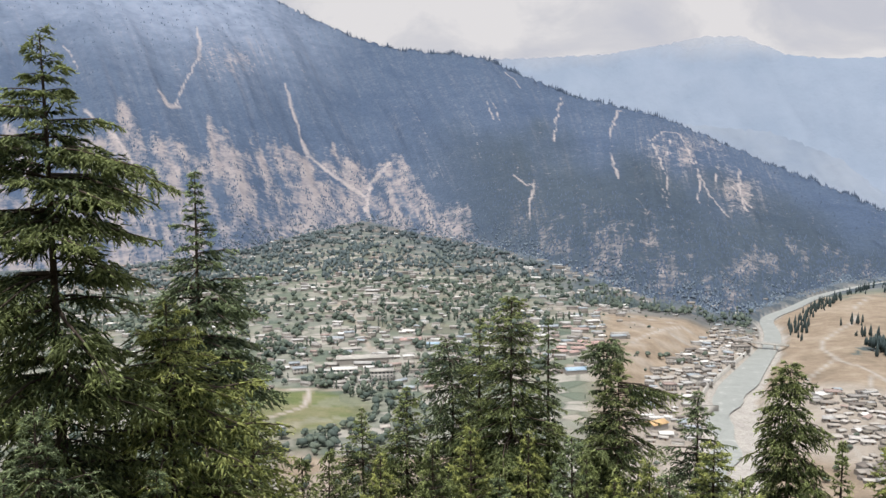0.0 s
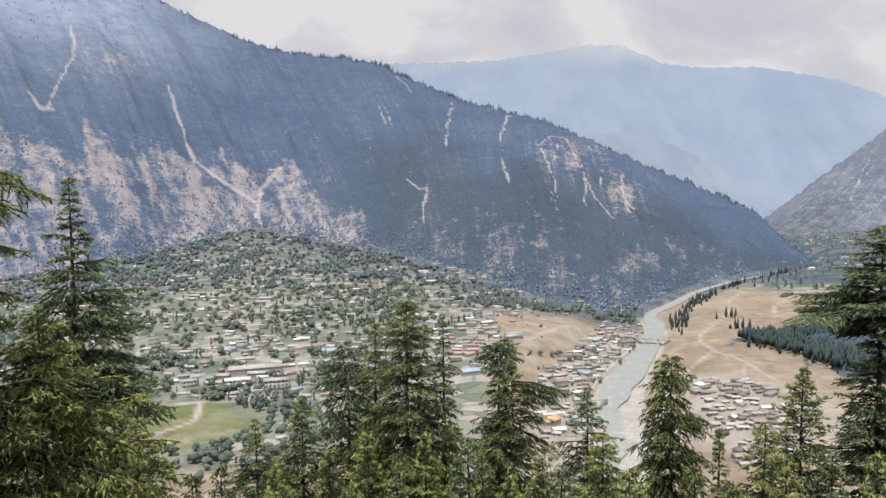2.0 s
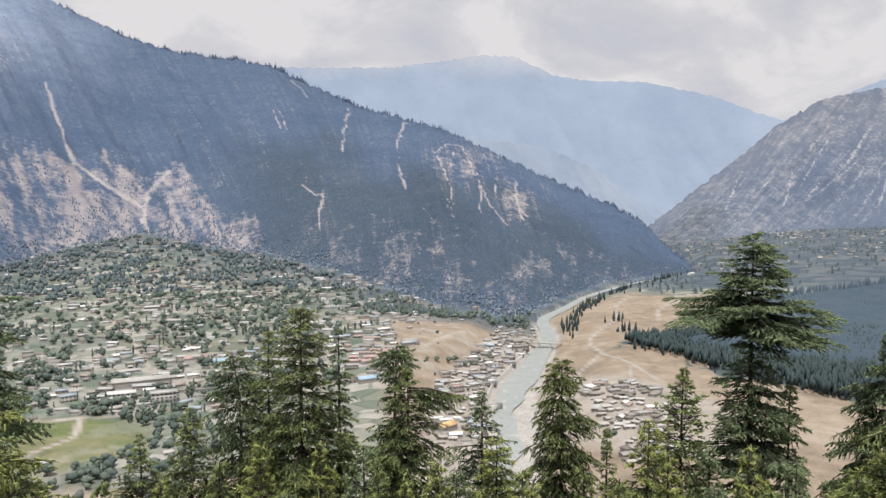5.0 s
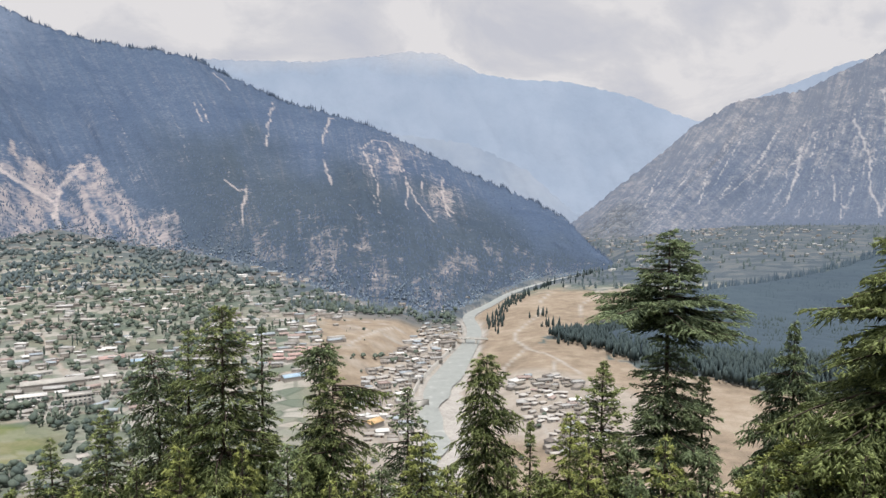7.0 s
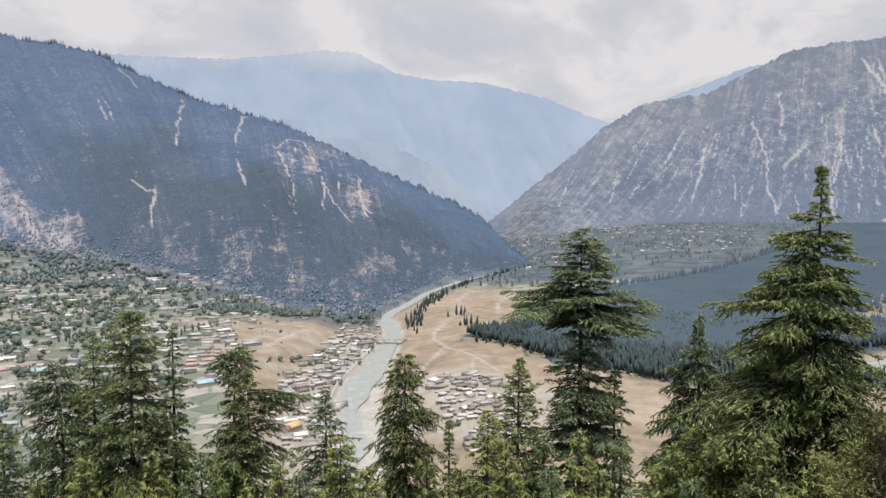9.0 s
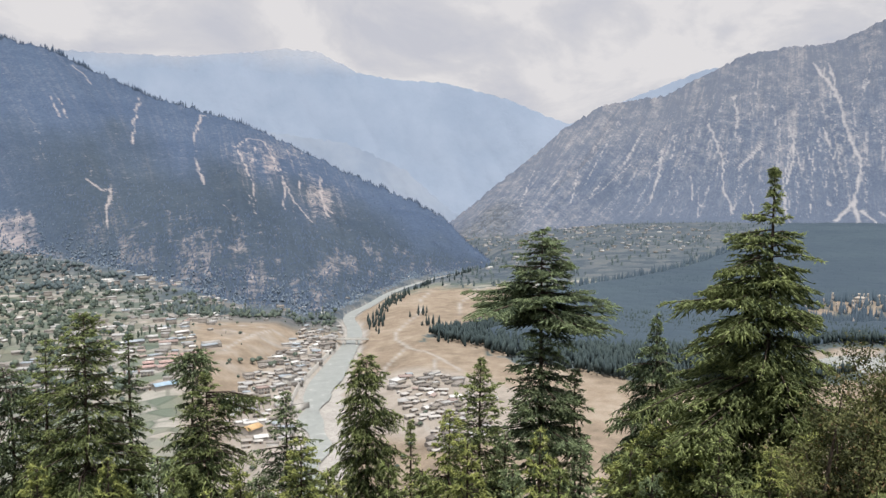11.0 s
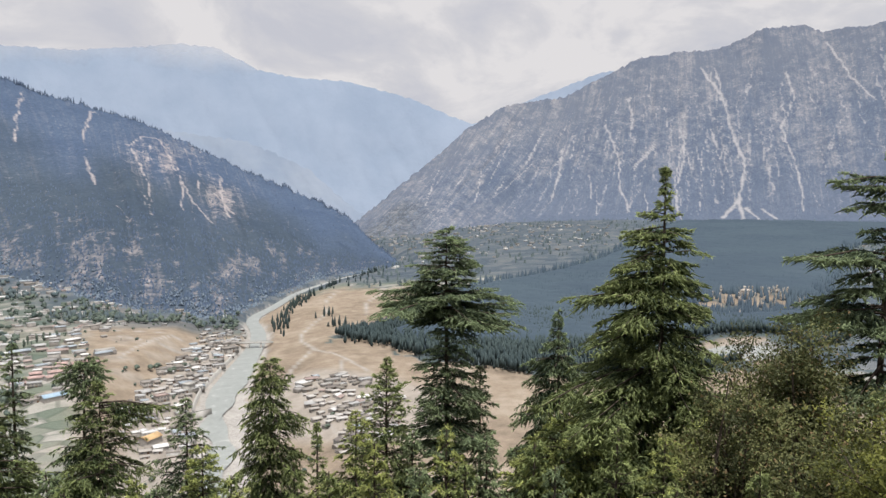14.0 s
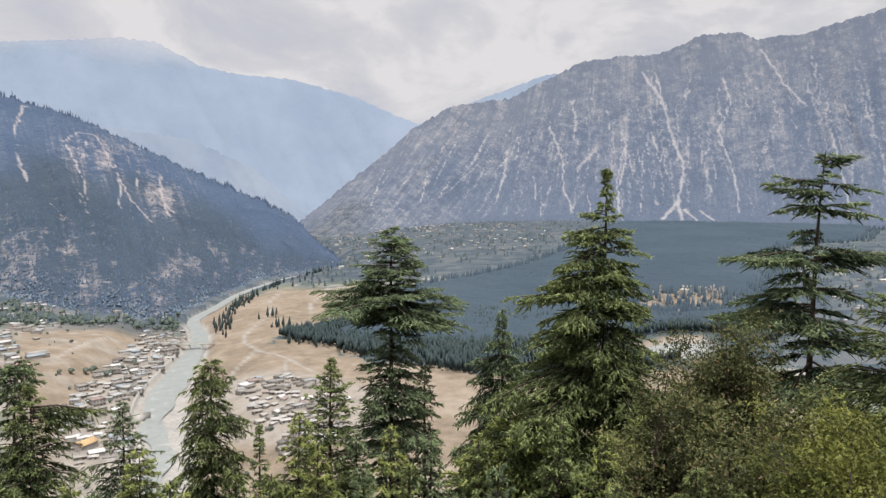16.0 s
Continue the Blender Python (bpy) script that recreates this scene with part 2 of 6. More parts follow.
_n = noise_tex(_nt, 0.09, 5, 0.6, where(_nt), 0.8)
put(_nt, ramp(_nt, _n, (0.3, (0.25, 0.27, 0.26)), (0.6, (0.31, 0.33, 0.32)), (0.75, (0.48, 0.49, 0.475))), _b, _n, 0.4, 0.4)
# first colour holds painted inner shade, second the new growth and lit ends
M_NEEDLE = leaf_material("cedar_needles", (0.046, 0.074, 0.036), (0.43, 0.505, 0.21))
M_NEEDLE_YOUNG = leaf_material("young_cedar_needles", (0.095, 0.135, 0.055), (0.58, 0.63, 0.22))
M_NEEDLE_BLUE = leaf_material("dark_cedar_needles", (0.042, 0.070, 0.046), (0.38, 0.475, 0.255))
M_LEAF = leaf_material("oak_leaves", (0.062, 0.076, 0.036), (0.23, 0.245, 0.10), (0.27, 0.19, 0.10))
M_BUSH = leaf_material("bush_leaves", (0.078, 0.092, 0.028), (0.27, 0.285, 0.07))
M_BARK = plain("bark", (0.075, 0.06, 0.05), 0.95, 0.4, 4.0, 0.1)
# valley trees: haze mixed into the leaf colours, bluer for the farther sets
M_TREE_TOWN = clump_material("orchard_trees", (0.082, 0.110, 0.100), (0.148, 0.180, 0.142))
M_TREE_FAR = clump_material("hazed_far_trees", (0.084, 0.114, 0.126), (0.124, 0.155, 0.158))
M_TREE_SLOPE = clump_material("hazed_slope_leaves", (0.14, 0.185, 0.24), (0.19, 0.235, 0.285))
# plain forest: distance haze painted in as blue; the edge conifers stay darker
M_FOREST = clump_material("hazed_conifer_forest", (0.058, 0.085, 0.112), (0.078, 0.107, 0.134))
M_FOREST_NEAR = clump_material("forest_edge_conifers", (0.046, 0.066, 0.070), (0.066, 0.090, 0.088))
# conifer greens shifted to blue and blue-grey to carry the mountain haze
M_FOREST_L = clump_material("hazed_conifers_blue", (0.066, 0.095, 0.146), (0.084, 0.115, 0.168))
M_FOREST_R = clump_material("hazed_conifers_grey", (0.14, 0.17, 0.225), (0.175, 0.204, 0.26))
M_AUTUMN = clump_material("autumn_poplar_leaves", (0.30, 0.265, 0.235), (0.46, 0.41, 0.36))
M_TRUNK = plain("pale_trunks", (0.21, 0.19, 0.175), 0.95, 0.2, 0.5, 0.1)
M_ROOF = random_paint("sheet_roofs", ROOFS, 0.55)
M_HUT = random_paint("hut_roofs", [(0.50, 0.47, 0.44), (0.25, 0.23, 0.20), (0.42, 0.39, 0.36), (0.20, 0.18, 0.165), (0.56, 0.54, 0.52), (0.33, 0.30, 0.27)], 0.9)
M_WALL = random_paint("plastered_walls", WALLS, 0.9)
M_ROOF_FAR = random_paint("sheet_roofs_far", ROOFS, 0.55, 0.0, True)
M_WALL_FAR = random_paint("plastered_walls_far", WALLS, 0.9, 0.0, True)
M_SAND = plain("pale_sandstone", (0.52, 0.465, 0.41), 0.9, 0.2, 0.3)
M_GLASS = plain("dark_window_glass", (0.13, 0.14, 0.15), 0.15, 0.2, 1.0, 0.5)
M_DOOR = plain("weathered_door_wood", (0.16, 0.10, 0.07), 0.8)
M_CONCRETE = plain("grey_concrete", (0.42, 0.41, 0.39), 0.9, 0.2, 0.2)
M_RED = plain("faded_red_paint", (0.43, 0.31, 0.29), 0.7, 0.35)
M_ORANGE = plain("orange_tarpaulin", (0.58, 0.40, 0.22), 0.7)
M_BLUE = plain("blue_sheet_roof", (0.33, 0.45, 0.57), 0.5)
M_WHITE = plain("white_paint", (0.76, 0.75, 0.73), 0.7, 0.1)
# ---- the land ----
def hash01(ix, iy, seed):
    h = (ix.astype(np.int64) * 374761393 + iy.astype(np.int64) * 668265263 + seed * 974634777) & 0x7FFFFFFF
    h = ((h ^ (h >> 13)) * 1274126177) & 0x7FFFFFFF
    return ((h ^ (h >> 16)) & 0xFFFF) / 65535.0


def vnoise(x, y, seed=0):
    """Smooth noise, 0 to 1."""
    x, y = np.asarray(x, float), np.asarray(y, float)
    ix, iy = np.floor(x), np.floor(y)
    fx, fy = x - ix, y - iy
    fx, fy = fx * fx * (3 - 2 * fx), fy * fy * (3 - 2 * fy)
    a, b = hash01(ix, iy, seed), hash01(ix + 1, iy, seed)
    c, d = hash01(ix, iy + 1, seed), hash01(ix + 1, iy + 1, seed)
    return (a * (1 - fx) + b * fx) * (1 - fy) + (c * (1 - fx) + d * fx) * fy


def fbm(x, y, seed=0, octaves=4):
    out, amp, tot = 0.0, 1.0, 0.0
    for o in range(octaves):
        out = out + amp * vnoise(x * 2 ** o, y * 2 ** o, seed + o)
        tot, amp = tot + amp, amp * 0.5
    return out / tot


def step(x):
    x = np.clip(x, 0, 1)
    return x * x * (3 - 2 * x)


def mesh_np(name, verts, faces, mats, index=None, smooth=False, **attrs):
    """A mesh from arrays; faces all have the same number of corners. attrs: per point floats (n) or colours (n, 3)."""
    me = bpy.data.meshes.new(name)
    verts, faces = np.asarray(verts, np.float32), np.asarray(faces, np.int32)
    k = faces.shape[1]
    me.vertices.add(len(verts))
    me.vertices.foreach_set("co", verts.ravel())
    me.loops.add(faces.size)
    me.loops.foreach_set("vertex_index", faces.ravel())
    me.polygons.add(len(faces))
    me.polygons.foreach_set("loop_start", np.arange(0, faces.size, k, dtype=np.int32))
    for m in mats:
        me.materials.append(m)
    if index is not None:
        me.polygons.foreach_set("material_index", np.asarray(index, np.int32))
    if smooth:
        me.polygons.foreach_set("use_smooth", np.ones(len(faces), bool))
    for key, v in attrs.items():
        v = np.asarray(v, np.float32)
        if v.ndim == 1:
            me.attributes.new(key, "FLOAT", "POINT").data.foreach_set("value", v)
        elif key == "fall":
            me.attributes.new(key, "FLOAT_VECTOR", "POINT").data.foreach_set("vector", v.ravel())
        else:
            me.attributes.new(key, "FLOAT_COLOR", "POINT").data.foreach_set("color", np.concatenate([v, np.ones((len(v), 1), np.float32)], 1).ravel())
    me.update(calc_edges=True)
    return me


def grid_faces(nu, nv, wrap=False):
    i = np.arange(nu if wrap else nu - 1)[:, None]
    j = np.arange(nv - 1)[None, :]
    a, b = i * nv + j, ((i + 1) % nu) * nv + j
    return np.stack([a, b, b + 1, a + 1], -1).reshape(-1, 4)


def table(az, rows, col):
    return np.interp(az, [r[0] for r in rows], [r[col] for r in rows])


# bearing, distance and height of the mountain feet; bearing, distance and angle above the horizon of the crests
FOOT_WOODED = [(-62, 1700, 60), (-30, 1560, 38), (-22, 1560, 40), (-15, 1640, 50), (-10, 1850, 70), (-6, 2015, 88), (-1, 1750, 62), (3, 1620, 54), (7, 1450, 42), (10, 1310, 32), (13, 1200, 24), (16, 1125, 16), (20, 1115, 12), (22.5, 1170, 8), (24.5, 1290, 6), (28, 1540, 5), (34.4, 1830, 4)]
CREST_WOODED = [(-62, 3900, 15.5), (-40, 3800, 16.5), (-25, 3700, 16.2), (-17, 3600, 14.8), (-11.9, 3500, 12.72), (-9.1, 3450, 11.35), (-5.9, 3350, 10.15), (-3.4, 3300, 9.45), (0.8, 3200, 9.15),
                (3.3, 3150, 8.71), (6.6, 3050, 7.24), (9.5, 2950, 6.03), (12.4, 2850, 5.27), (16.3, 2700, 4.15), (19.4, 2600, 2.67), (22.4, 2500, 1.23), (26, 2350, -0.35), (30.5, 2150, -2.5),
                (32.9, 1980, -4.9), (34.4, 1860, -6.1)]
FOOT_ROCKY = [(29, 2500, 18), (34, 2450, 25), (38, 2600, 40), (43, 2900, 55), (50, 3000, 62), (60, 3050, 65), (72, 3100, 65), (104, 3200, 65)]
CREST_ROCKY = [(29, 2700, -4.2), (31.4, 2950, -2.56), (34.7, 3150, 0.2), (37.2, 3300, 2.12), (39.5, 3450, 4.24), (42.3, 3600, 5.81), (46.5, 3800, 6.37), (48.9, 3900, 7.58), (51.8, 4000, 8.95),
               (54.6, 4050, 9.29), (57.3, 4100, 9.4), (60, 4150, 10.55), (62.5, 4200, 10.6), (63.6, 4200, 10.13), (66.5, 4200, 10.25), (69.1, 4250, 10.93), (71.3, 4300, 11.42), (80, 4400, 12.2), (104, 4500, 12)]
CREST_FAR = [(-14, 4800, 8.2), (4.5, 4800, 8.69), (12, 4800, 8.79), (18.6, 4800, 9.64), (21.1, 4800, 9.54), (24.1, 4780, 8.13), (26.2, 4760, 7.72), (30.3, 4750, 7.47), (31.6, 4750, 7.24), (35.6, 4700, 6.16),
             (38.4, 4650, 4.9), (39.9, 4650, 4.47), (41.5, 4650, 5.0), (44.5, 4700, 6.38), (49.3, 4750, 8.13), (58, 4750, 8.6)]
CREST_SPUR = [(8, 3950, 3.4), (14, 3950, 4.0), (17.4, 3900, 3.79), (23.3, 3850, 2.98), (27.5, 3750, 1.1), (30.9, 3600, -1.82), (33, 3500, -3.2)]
RIVER = [(-2600, 900), (-900, 470), (-500, 420), (-200, 385), (0, 375), (110, 400), (175, 455), (207, 530), (225, 577), (244, 639), (265, 682), (307, 753), (374, 861), (404, 915), (424, 965), (444, 1035), (470, 1075), (520, 1125), (605, 1228), (663, 1286), (790, 1385), (893, 1445),
         (1050, 1545), (1120, 1800), (1300, 2250), (1420, 2700), (1500, 3300)]


def smooth_line(pts, n):
    """A rounded line through the points, by even steps."""
    p = np.array(pts, float)
    d = np.concatenate([[0], np.cumsum(np.hypot(*np.diff(p, axis=0).T))])
    s = np.linspace(0, d[-1], n)
    q = np.stack([np.interp(s, d, p[:, i]) for i in (0, 1)], 1)
    for _ in range(4):
        q[1:-1] = (q[:-2] + 2 * q[1:-1] + q[2:]) / 4
    return q


RIVER_LINE = smooth_line(RIVER, 420)


def to_line(x, y, line):
    """The distance to a line, negative to its right, and how far along it (0 to 1)."""
    x, y = np.asarray(x, float), np.asarray(y, float)
    best, side, where_at = np.full(x.shape, 1e9), np.zeros(x.shape), np.zeros(x.shape)
    for i in range(len(line) - 1):
        (ax, ay), (bx, by) = line[i], line[i + 1]
        dx, dy = bx - ax, by - ay
        k = np.clip(((x - ax) * dx + (y - ay) * dy) / (dx * dx + dy * dy), 0, 1)
        d = np.hypot(x - ax - k * dx, y - ay - k * dy)
        m = d < best
        best = np.where(m, d, best)
        side = np.where(m, np.sign(dx * (y - ay) - dy * (x - ax)), side)
        where_at = np.where(m, (i + k) / (len(line) - 1), where_at)
    return best * np.where(side < 0, -1, 1), where_at


def river_half(y):
    return np.interp(y, [350, 530, 640, 690, 755, 860, 950, 1130, 1300, 1500, 3000], [24, 22, 22, 22, 18, 13, 12, 10, 8, 7, 7])


HILL_DIR = radians(25.0)


def hill_height(x, y):
    """The steep wooded hill that the viewer stands on."""
    u = x * math.sin(HILL_DIR) + y * math.cos(HILL_DIR)
    n = (fbm(x / 14 + 3, y / 14, 11, 3) - 0.5) * 3.0 * step((np.hypot(x, y) - 3) / 12)
    down = EYE - 1.65 - 0.80 * np.maximum(u, 0) + np.minimum(0.42 * np.maximum(-u, 0), 260)
    return down + n


def pool_ring(x, y):
    return np.hypot((x - 785) / 42, (y - 466) / 27) + 0.7 * (fbm(x / 40, y / 40, 61, 3) - 0.5)


def mound_ring(x, y):
    return np.hypot((x - 1030) / 105, (y - 600) / 66) + 0.9 * (fbm(x / 50, y / 50, 62, 3) - 0.5)


def ground_height(x, y):
    x, y = np.asarray(x, float), np.asarray(y, float)
    r, az = np.hypot(x, y), np.degrees(np.arctan2(x, y))
    d, _ = to_line(x, y, RIVER_LINE)
    half = river_half(y)
    zf, rf = table(az, FOOT_WOODED, 2), table(az, FOOT_WOODED, 1)
    town = 5 + (zf - 5) * np.clip((r - 650) / (rf - 650), 0, 1.3) ** 1.15 + 13 * step((d - half - 55) / 34) * step((az - 2) / 8) * step((1150 - r) / 250)
    bank = -1.6 + (4.5 + 1.6) * step((np.abs(d) - half) / 8)
    t = (fbm(x / 60, y / 60, 5, 3) - 0.5) * 2.6
    left = np.where(d > half + 9, bank + (town - 4.5 + t) * step((d - half - 9) / 90), bank)
    zr, rr = table(az, FOOT_ROCKY, 2), table(az, FOOT_ROCKY, 1)
    plateau = 15 + (zr - 15) * np.clip((r - 900) / (rr - 900), 0, 1.3) + t * 0.6
    right = np.where(-d > half + 9, bank + (plateau - 4.5) * step((-d - half - 9) / 70), bank)
    z = np.where(d > 0, left, right)
    pool = pool_ring(x, y)
    z = np.where(pool < 1.8, z - 7 * step((1.8 - pool) / 0.8), z)
    z = z + 20 * step((1.3 - mound_ring(x, y)) / 1.2)
    z = z - 90 * step((r - 3150) / 500)
    h = hill_height(x, y)
    k = 14.0
    return np.where(h > z, h, z) + k * 0.25 * np.maximum(0, 1 - np.abs(h - z) / k) ** 2


FOREST_EDGE = [(445, 800), (461, 721), (468, 650), (487, 570), (510, 515), (640, 430), (900, 400), (1110, 470), (1230, 560), (1480, 640), (1700, 790), (2050, 880), (2350, 800), (2948, 958), (2600, 1500), (2330, 1700), (2076, 1565), (1455, 1221), (1170, 1091), (1007, 1043), (880, 1030),
               (690, 960), (640, 860), (560, 815)]


def inside(x, y, poly):
    x, y = np.asarray(x, float), np.asarray(y, float)
    hit = np.zeros(x.shape, bool)
    for (ax, ay), (bx, by) in zip(poly, poly[1:] + poly[:1]):
        cross = (ay > y) != (by > y)
        hit ^= cross & (x < (bx - ax) * (y - ay) / (by - ay + 1e-12) + ax)
    return hit


PATHS = [[(399, 760), (334, 694), (313, 627), (304, 585), (280, 500), (266, 451)], [(399, 748), (404, 703), (393, 630)], [(-260, 690), (-195, 685), (-120, 687), (-48, 689), (60, 700), (150, 720)],
         [(-48, 700), (-60, 760), (-90, 857), (-111, 956), (-180, 1150)], [(560, 900), (620, 1000), (760, 1120)], [(399, 748), (423, 848), (520, 944), (562, 1031), (640, 1130)], [(-160, 590), (-120, 640), (-125, 690)],
         [(150, 1000), (260, 930), (310, 890)], [(20, 1000), (-30, 1080), (-70, 1250)], [(228, 905), (262, 860), (300, 845)], [(200, 800), (235, 850), (290, 905)], [(300, 520), (330, 560), (345, 610), (399, 690)], [(180, 790), (150, 850), (190, 930)]]


def build_ground():
    az = np.concatenate([np.arange(-180, -36, 3.0), np.arange(-36, 78, 0.27), np.arange(78, 180, 3.0)])
    r = np.concatenate([np.linspace(0.02, 60, 22), np.geomspace(64, 420, 40), np.geomspace(424, 2300, 190), np.geomspace(2330, 4950, 26)])
    A, Rr = np.meshgrid(np.radians(az), r, indexing="ij")
    x, y = Rr * np.sin(A), Rr * np.cos(A)
    z = ground_height(x, y)
    d, _ = to_line(x, y, RIVER_LINE)
    half = river_half(y)
    hill = step((hill_height(x, y) - z + 12) / 12)
    n = fbm(x / 25, y / 25, 21, 4)
    gravel = step((half + 6 * step((1150 - y) / 200) + 14 * (n - 0.5) - np.abs(d)) / 6)
    wood = inside(x + 90 * (n - 0.5), y + 90 * (fbm(x / 25, y / 25, 31) - 0.5), FOREST_EDGE)
    az_d = np.degrees(A)
    dry = np.where(d < 0, 1.0, 0.0) * (1 - wood) * step((63 - az_d) / 3 + (900 - Rr) / 100) * step((1360 - Rr + 160 * (n - 0.5)) / 60)
    n2 = fbm(x / 70, y / 70, 41, 4)
    bluff = step((az_d - 10) / 3) * step((1030 - Rr) / 60) * step((n2 - 0.05) / 0.1)
    dry = np.maximum(dry, bluff * (d > 0))
    dry = np.maximum(dry, step((n2 - 0.60) / 0.06) * 0.25 * (d > 0))
    dry = np.maximum(dry, (hill < 0.5) * (d > 0) * step((560 - Rr) / 40) * step((n2 - 0.45) / 0.1))
    for line in PATHS:
        dd, _ = to_line(x, y, smooth_line(line, 30))
        dry = np.maximum(dry, step((4.0 - np.abs(dd)) / 2.5))
        gravel = np.maximum(gravel, 0.75 * step((3.0 - np.abs(dd)) / 2.2))
    pool = pool_ring(x, y)
    gravel = np.maximum(gravel, step((1.7 - pool) / 0.3) * 0.5)
    dry = np.maximum(dry, step((1.0 - mound_ring(x, y)) / 0.3) * step((fbm(x / 20, y / 20, 63, 3) - 0.42) / 0.1))
    dry = np.maximum(dry, step((1.9 - pool) / 0.3) * (y > 470))
    crop = (1 - wood * (d < 0)) * (1 - hill)
    rf = table(az_d, FOOT_WOODED, 1)
    # mask of the painted haze tint, mostly growing with distance
    far_haze = np.where(d > 0, step((Rr / rf - 0.72) / 0.30 + 0.8 * (n2 - 0.5)) * (0.85 + 0.15 * step((az_d + 2) / 8)), (1 - wood) * np.maximum(step((Rr - 1290 + 300 * (n2 - 0.5)) / 200), step((az_d - 62) / 2) * step((Rr - 820) / 60))) * (1 - hill)
    lots = (d > 0) * step((n - 0.54) / 0.06) * step((1300 - Rr) / 300) * (1 - far_haze)
    gravel = np.maximum(gravel, 0.28 * lots)
    bank = (d > 0) * step((half + 60 - d) / 20) * step((1000 - Rr) / 80) * (az_d > 8)
    core = step((1.15 - np.hypot((x + 50) / 130, (y - 760) / 90)) / 0.5) * step((n - 0.47) / 0.08)
    gravel = np.maximum(gravel, np.maximum(0.55 * bank, 0.6 * core))
    village = step((1.2 - np.hypot((x - 322) / 75, (y - 560) / 115)) / 0.3)
    gravel = np.maximum(gravel, 0.5 * village)
    dry = dry * (1 - hill)
    meadow = step((1.25 - np.hypot((x + 148) / 75, (y - 625) / 58) + 0.5 * (n - 0.5)) / 0.3) * (1 - hill)
    v = np.stack([x, y, z], -1).reshape(-1, 3)
    zone = np.stack([dry, crop, gravel * (1 - hill)], -1).reshape(-1, 3)
    f = grid_faces(len(az), len(r), True)
    ob = new("ground", mesh_np("ground", v, f[:, ::-1], [M_GROUND], smooth=True, zone=zone, far_haze=far_haze.ravel(), hillside=hill.ravel(), meadow=meadow.ravel()))
    tagged(ob, "valley floor of terraced fields, dry meadows and gravel below a wooded hill", "ground", kind="structure")


class Mountain:
    """A mountain side between a foot line and a crest line, cut by ravines that run downhill."""

    def __init__(self, foot, crest, seed, rough, bow=1.12, span=9.0, slant=((-90, 2.4), (90, 2.4))):
        self.foot, self.crest, self.seed, self.rough, self.bow, self.span, self.slant = foot, crest, seed, rough, bow, span, slant

    def down(self, az, s):
        """A number that stays the same along the fall line: the ribs slant to one side as they go down."""
        return az + table(az, self.slant, 1) * s

    def ends(self, az):
        rf, zf = table(az, self.foot, 1), table(az, self.foot, 2) - 6
        rc = table(az, self.crest, 1)
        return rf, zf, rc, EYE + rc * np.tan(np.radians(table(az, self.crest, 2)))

    def at(self, az, s):
        rf, zf, rc, zc = self.ends(az)
        r = rf + (rc - rf) * s
        t = np.clip(s, 0, 1)
        lean = self.down(az, s) * self.span + 26 * vnoise(az * 0.10, s * 1.3, self.seed + 5) + 7 * vnoise(az * 0.4, s * 4, self.seed + 6)
        cut = 1 - np.abs(2 * fbm(lean * 0.030, s * 1.1, self.seed, 4) - 1)
        cut2 = 1 - np.abs(2 * fbm(lean * 0.16, s * 3.2, self.seed + 9, 3) - 1)
        body = np.sin(np.pi * t) ** 0.8 * np.clip((rc - rf - 40) / 500, 0, 1)
        # ravines push the slope back, so that the crest keeps its line
        r = r + body * self.rough * (5.0 * (cut - 0.6) + 0.35 * (cut2 - 0.6))
        z = zf + (zc - zf) * t ** self.bow + body * self.rough * 0.5 * (0.6 - cut) - np.maximum(s - 1, 0) * (zc - zf) * 0.9
        z = z + np.where(s > 0.9, (fbm(az * 5, s * 8, self.seed + 3, 4) - 0.5) * 22 * np.clip((s - 0.9) / 0.08, 0, 1), 0) + (fbm(self.down(az, s) * 5, s * 7, self.seed + 7, 3) - 0.5) * 6 * body
        a = np.radians(az)
        return np.stack([r * np.sin(a), r * np.cos(a), z], -1)

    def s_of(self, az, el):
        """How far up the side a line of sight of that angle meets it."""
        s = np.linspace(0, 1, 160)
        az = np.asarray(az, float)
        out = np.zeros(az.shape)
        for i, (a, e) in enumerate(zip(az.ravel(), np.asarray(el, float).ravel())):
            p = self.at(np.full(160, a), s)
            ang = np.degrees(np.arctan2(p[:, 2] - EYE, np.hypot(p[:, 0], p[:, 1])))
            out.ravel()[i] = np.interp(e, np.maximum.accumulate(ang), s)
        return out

    def mesh(self, name, az, ns, mat, cover=None, high=None):
        s = np.concatenate([np.linspace(0, 1, ns), [1.03, 1.1, 1.3, 1.6] if cover is not None else []])
        A, S = np.meshgrid(az, s, indexing="ij")
        p = self.at(A, S)
        extra = {}
        if cover is not None:
            extra["cover"] = cover(A, S, p).reshape(-1, 3)
            extra["high"] = high(A, S, p).ravel()
            # painted cloud shadow: mask that darkens the wood colour on the lower slopes
            extra["dense"] = (step((A + 4) / 10) * step((38 - A) / 4) * step((0.72 - S + 0.5 * (fbm(A * 0.35, S * 3, 59, 3) - 0.5)) / 0.35)).ravel()
            extra["fall"] = np.stack([S * 6, self.down(A, S), np.zeros_like(A)], -1).reshape(-1, 3)
        return mesh_np(name, p.reshape(-1, 3), grid_faces(len(az), len(s))[:, ::-1], [mat], smooth=True, **extra)


WOODED = Mountain(FOOT_WOODED, CREST_WOODED, 101, 20.0, slant=((-40, 8.0), (0, 6.0), (12, 2.0), (30, 5.0)))
ROCKY = Mountain(FOOT_ROCKY, CREST_ROCKY, 202, 12.0, 1.2, slant=((30, -9.0), (44, -8.0), (50, -3.0), (56, 1.5), (75, 4.0)))
FAR = Mountain([(-14, 4200, -120), (58, 4200, -120)], CREST_FAR, 303, 10.0, 1.0)
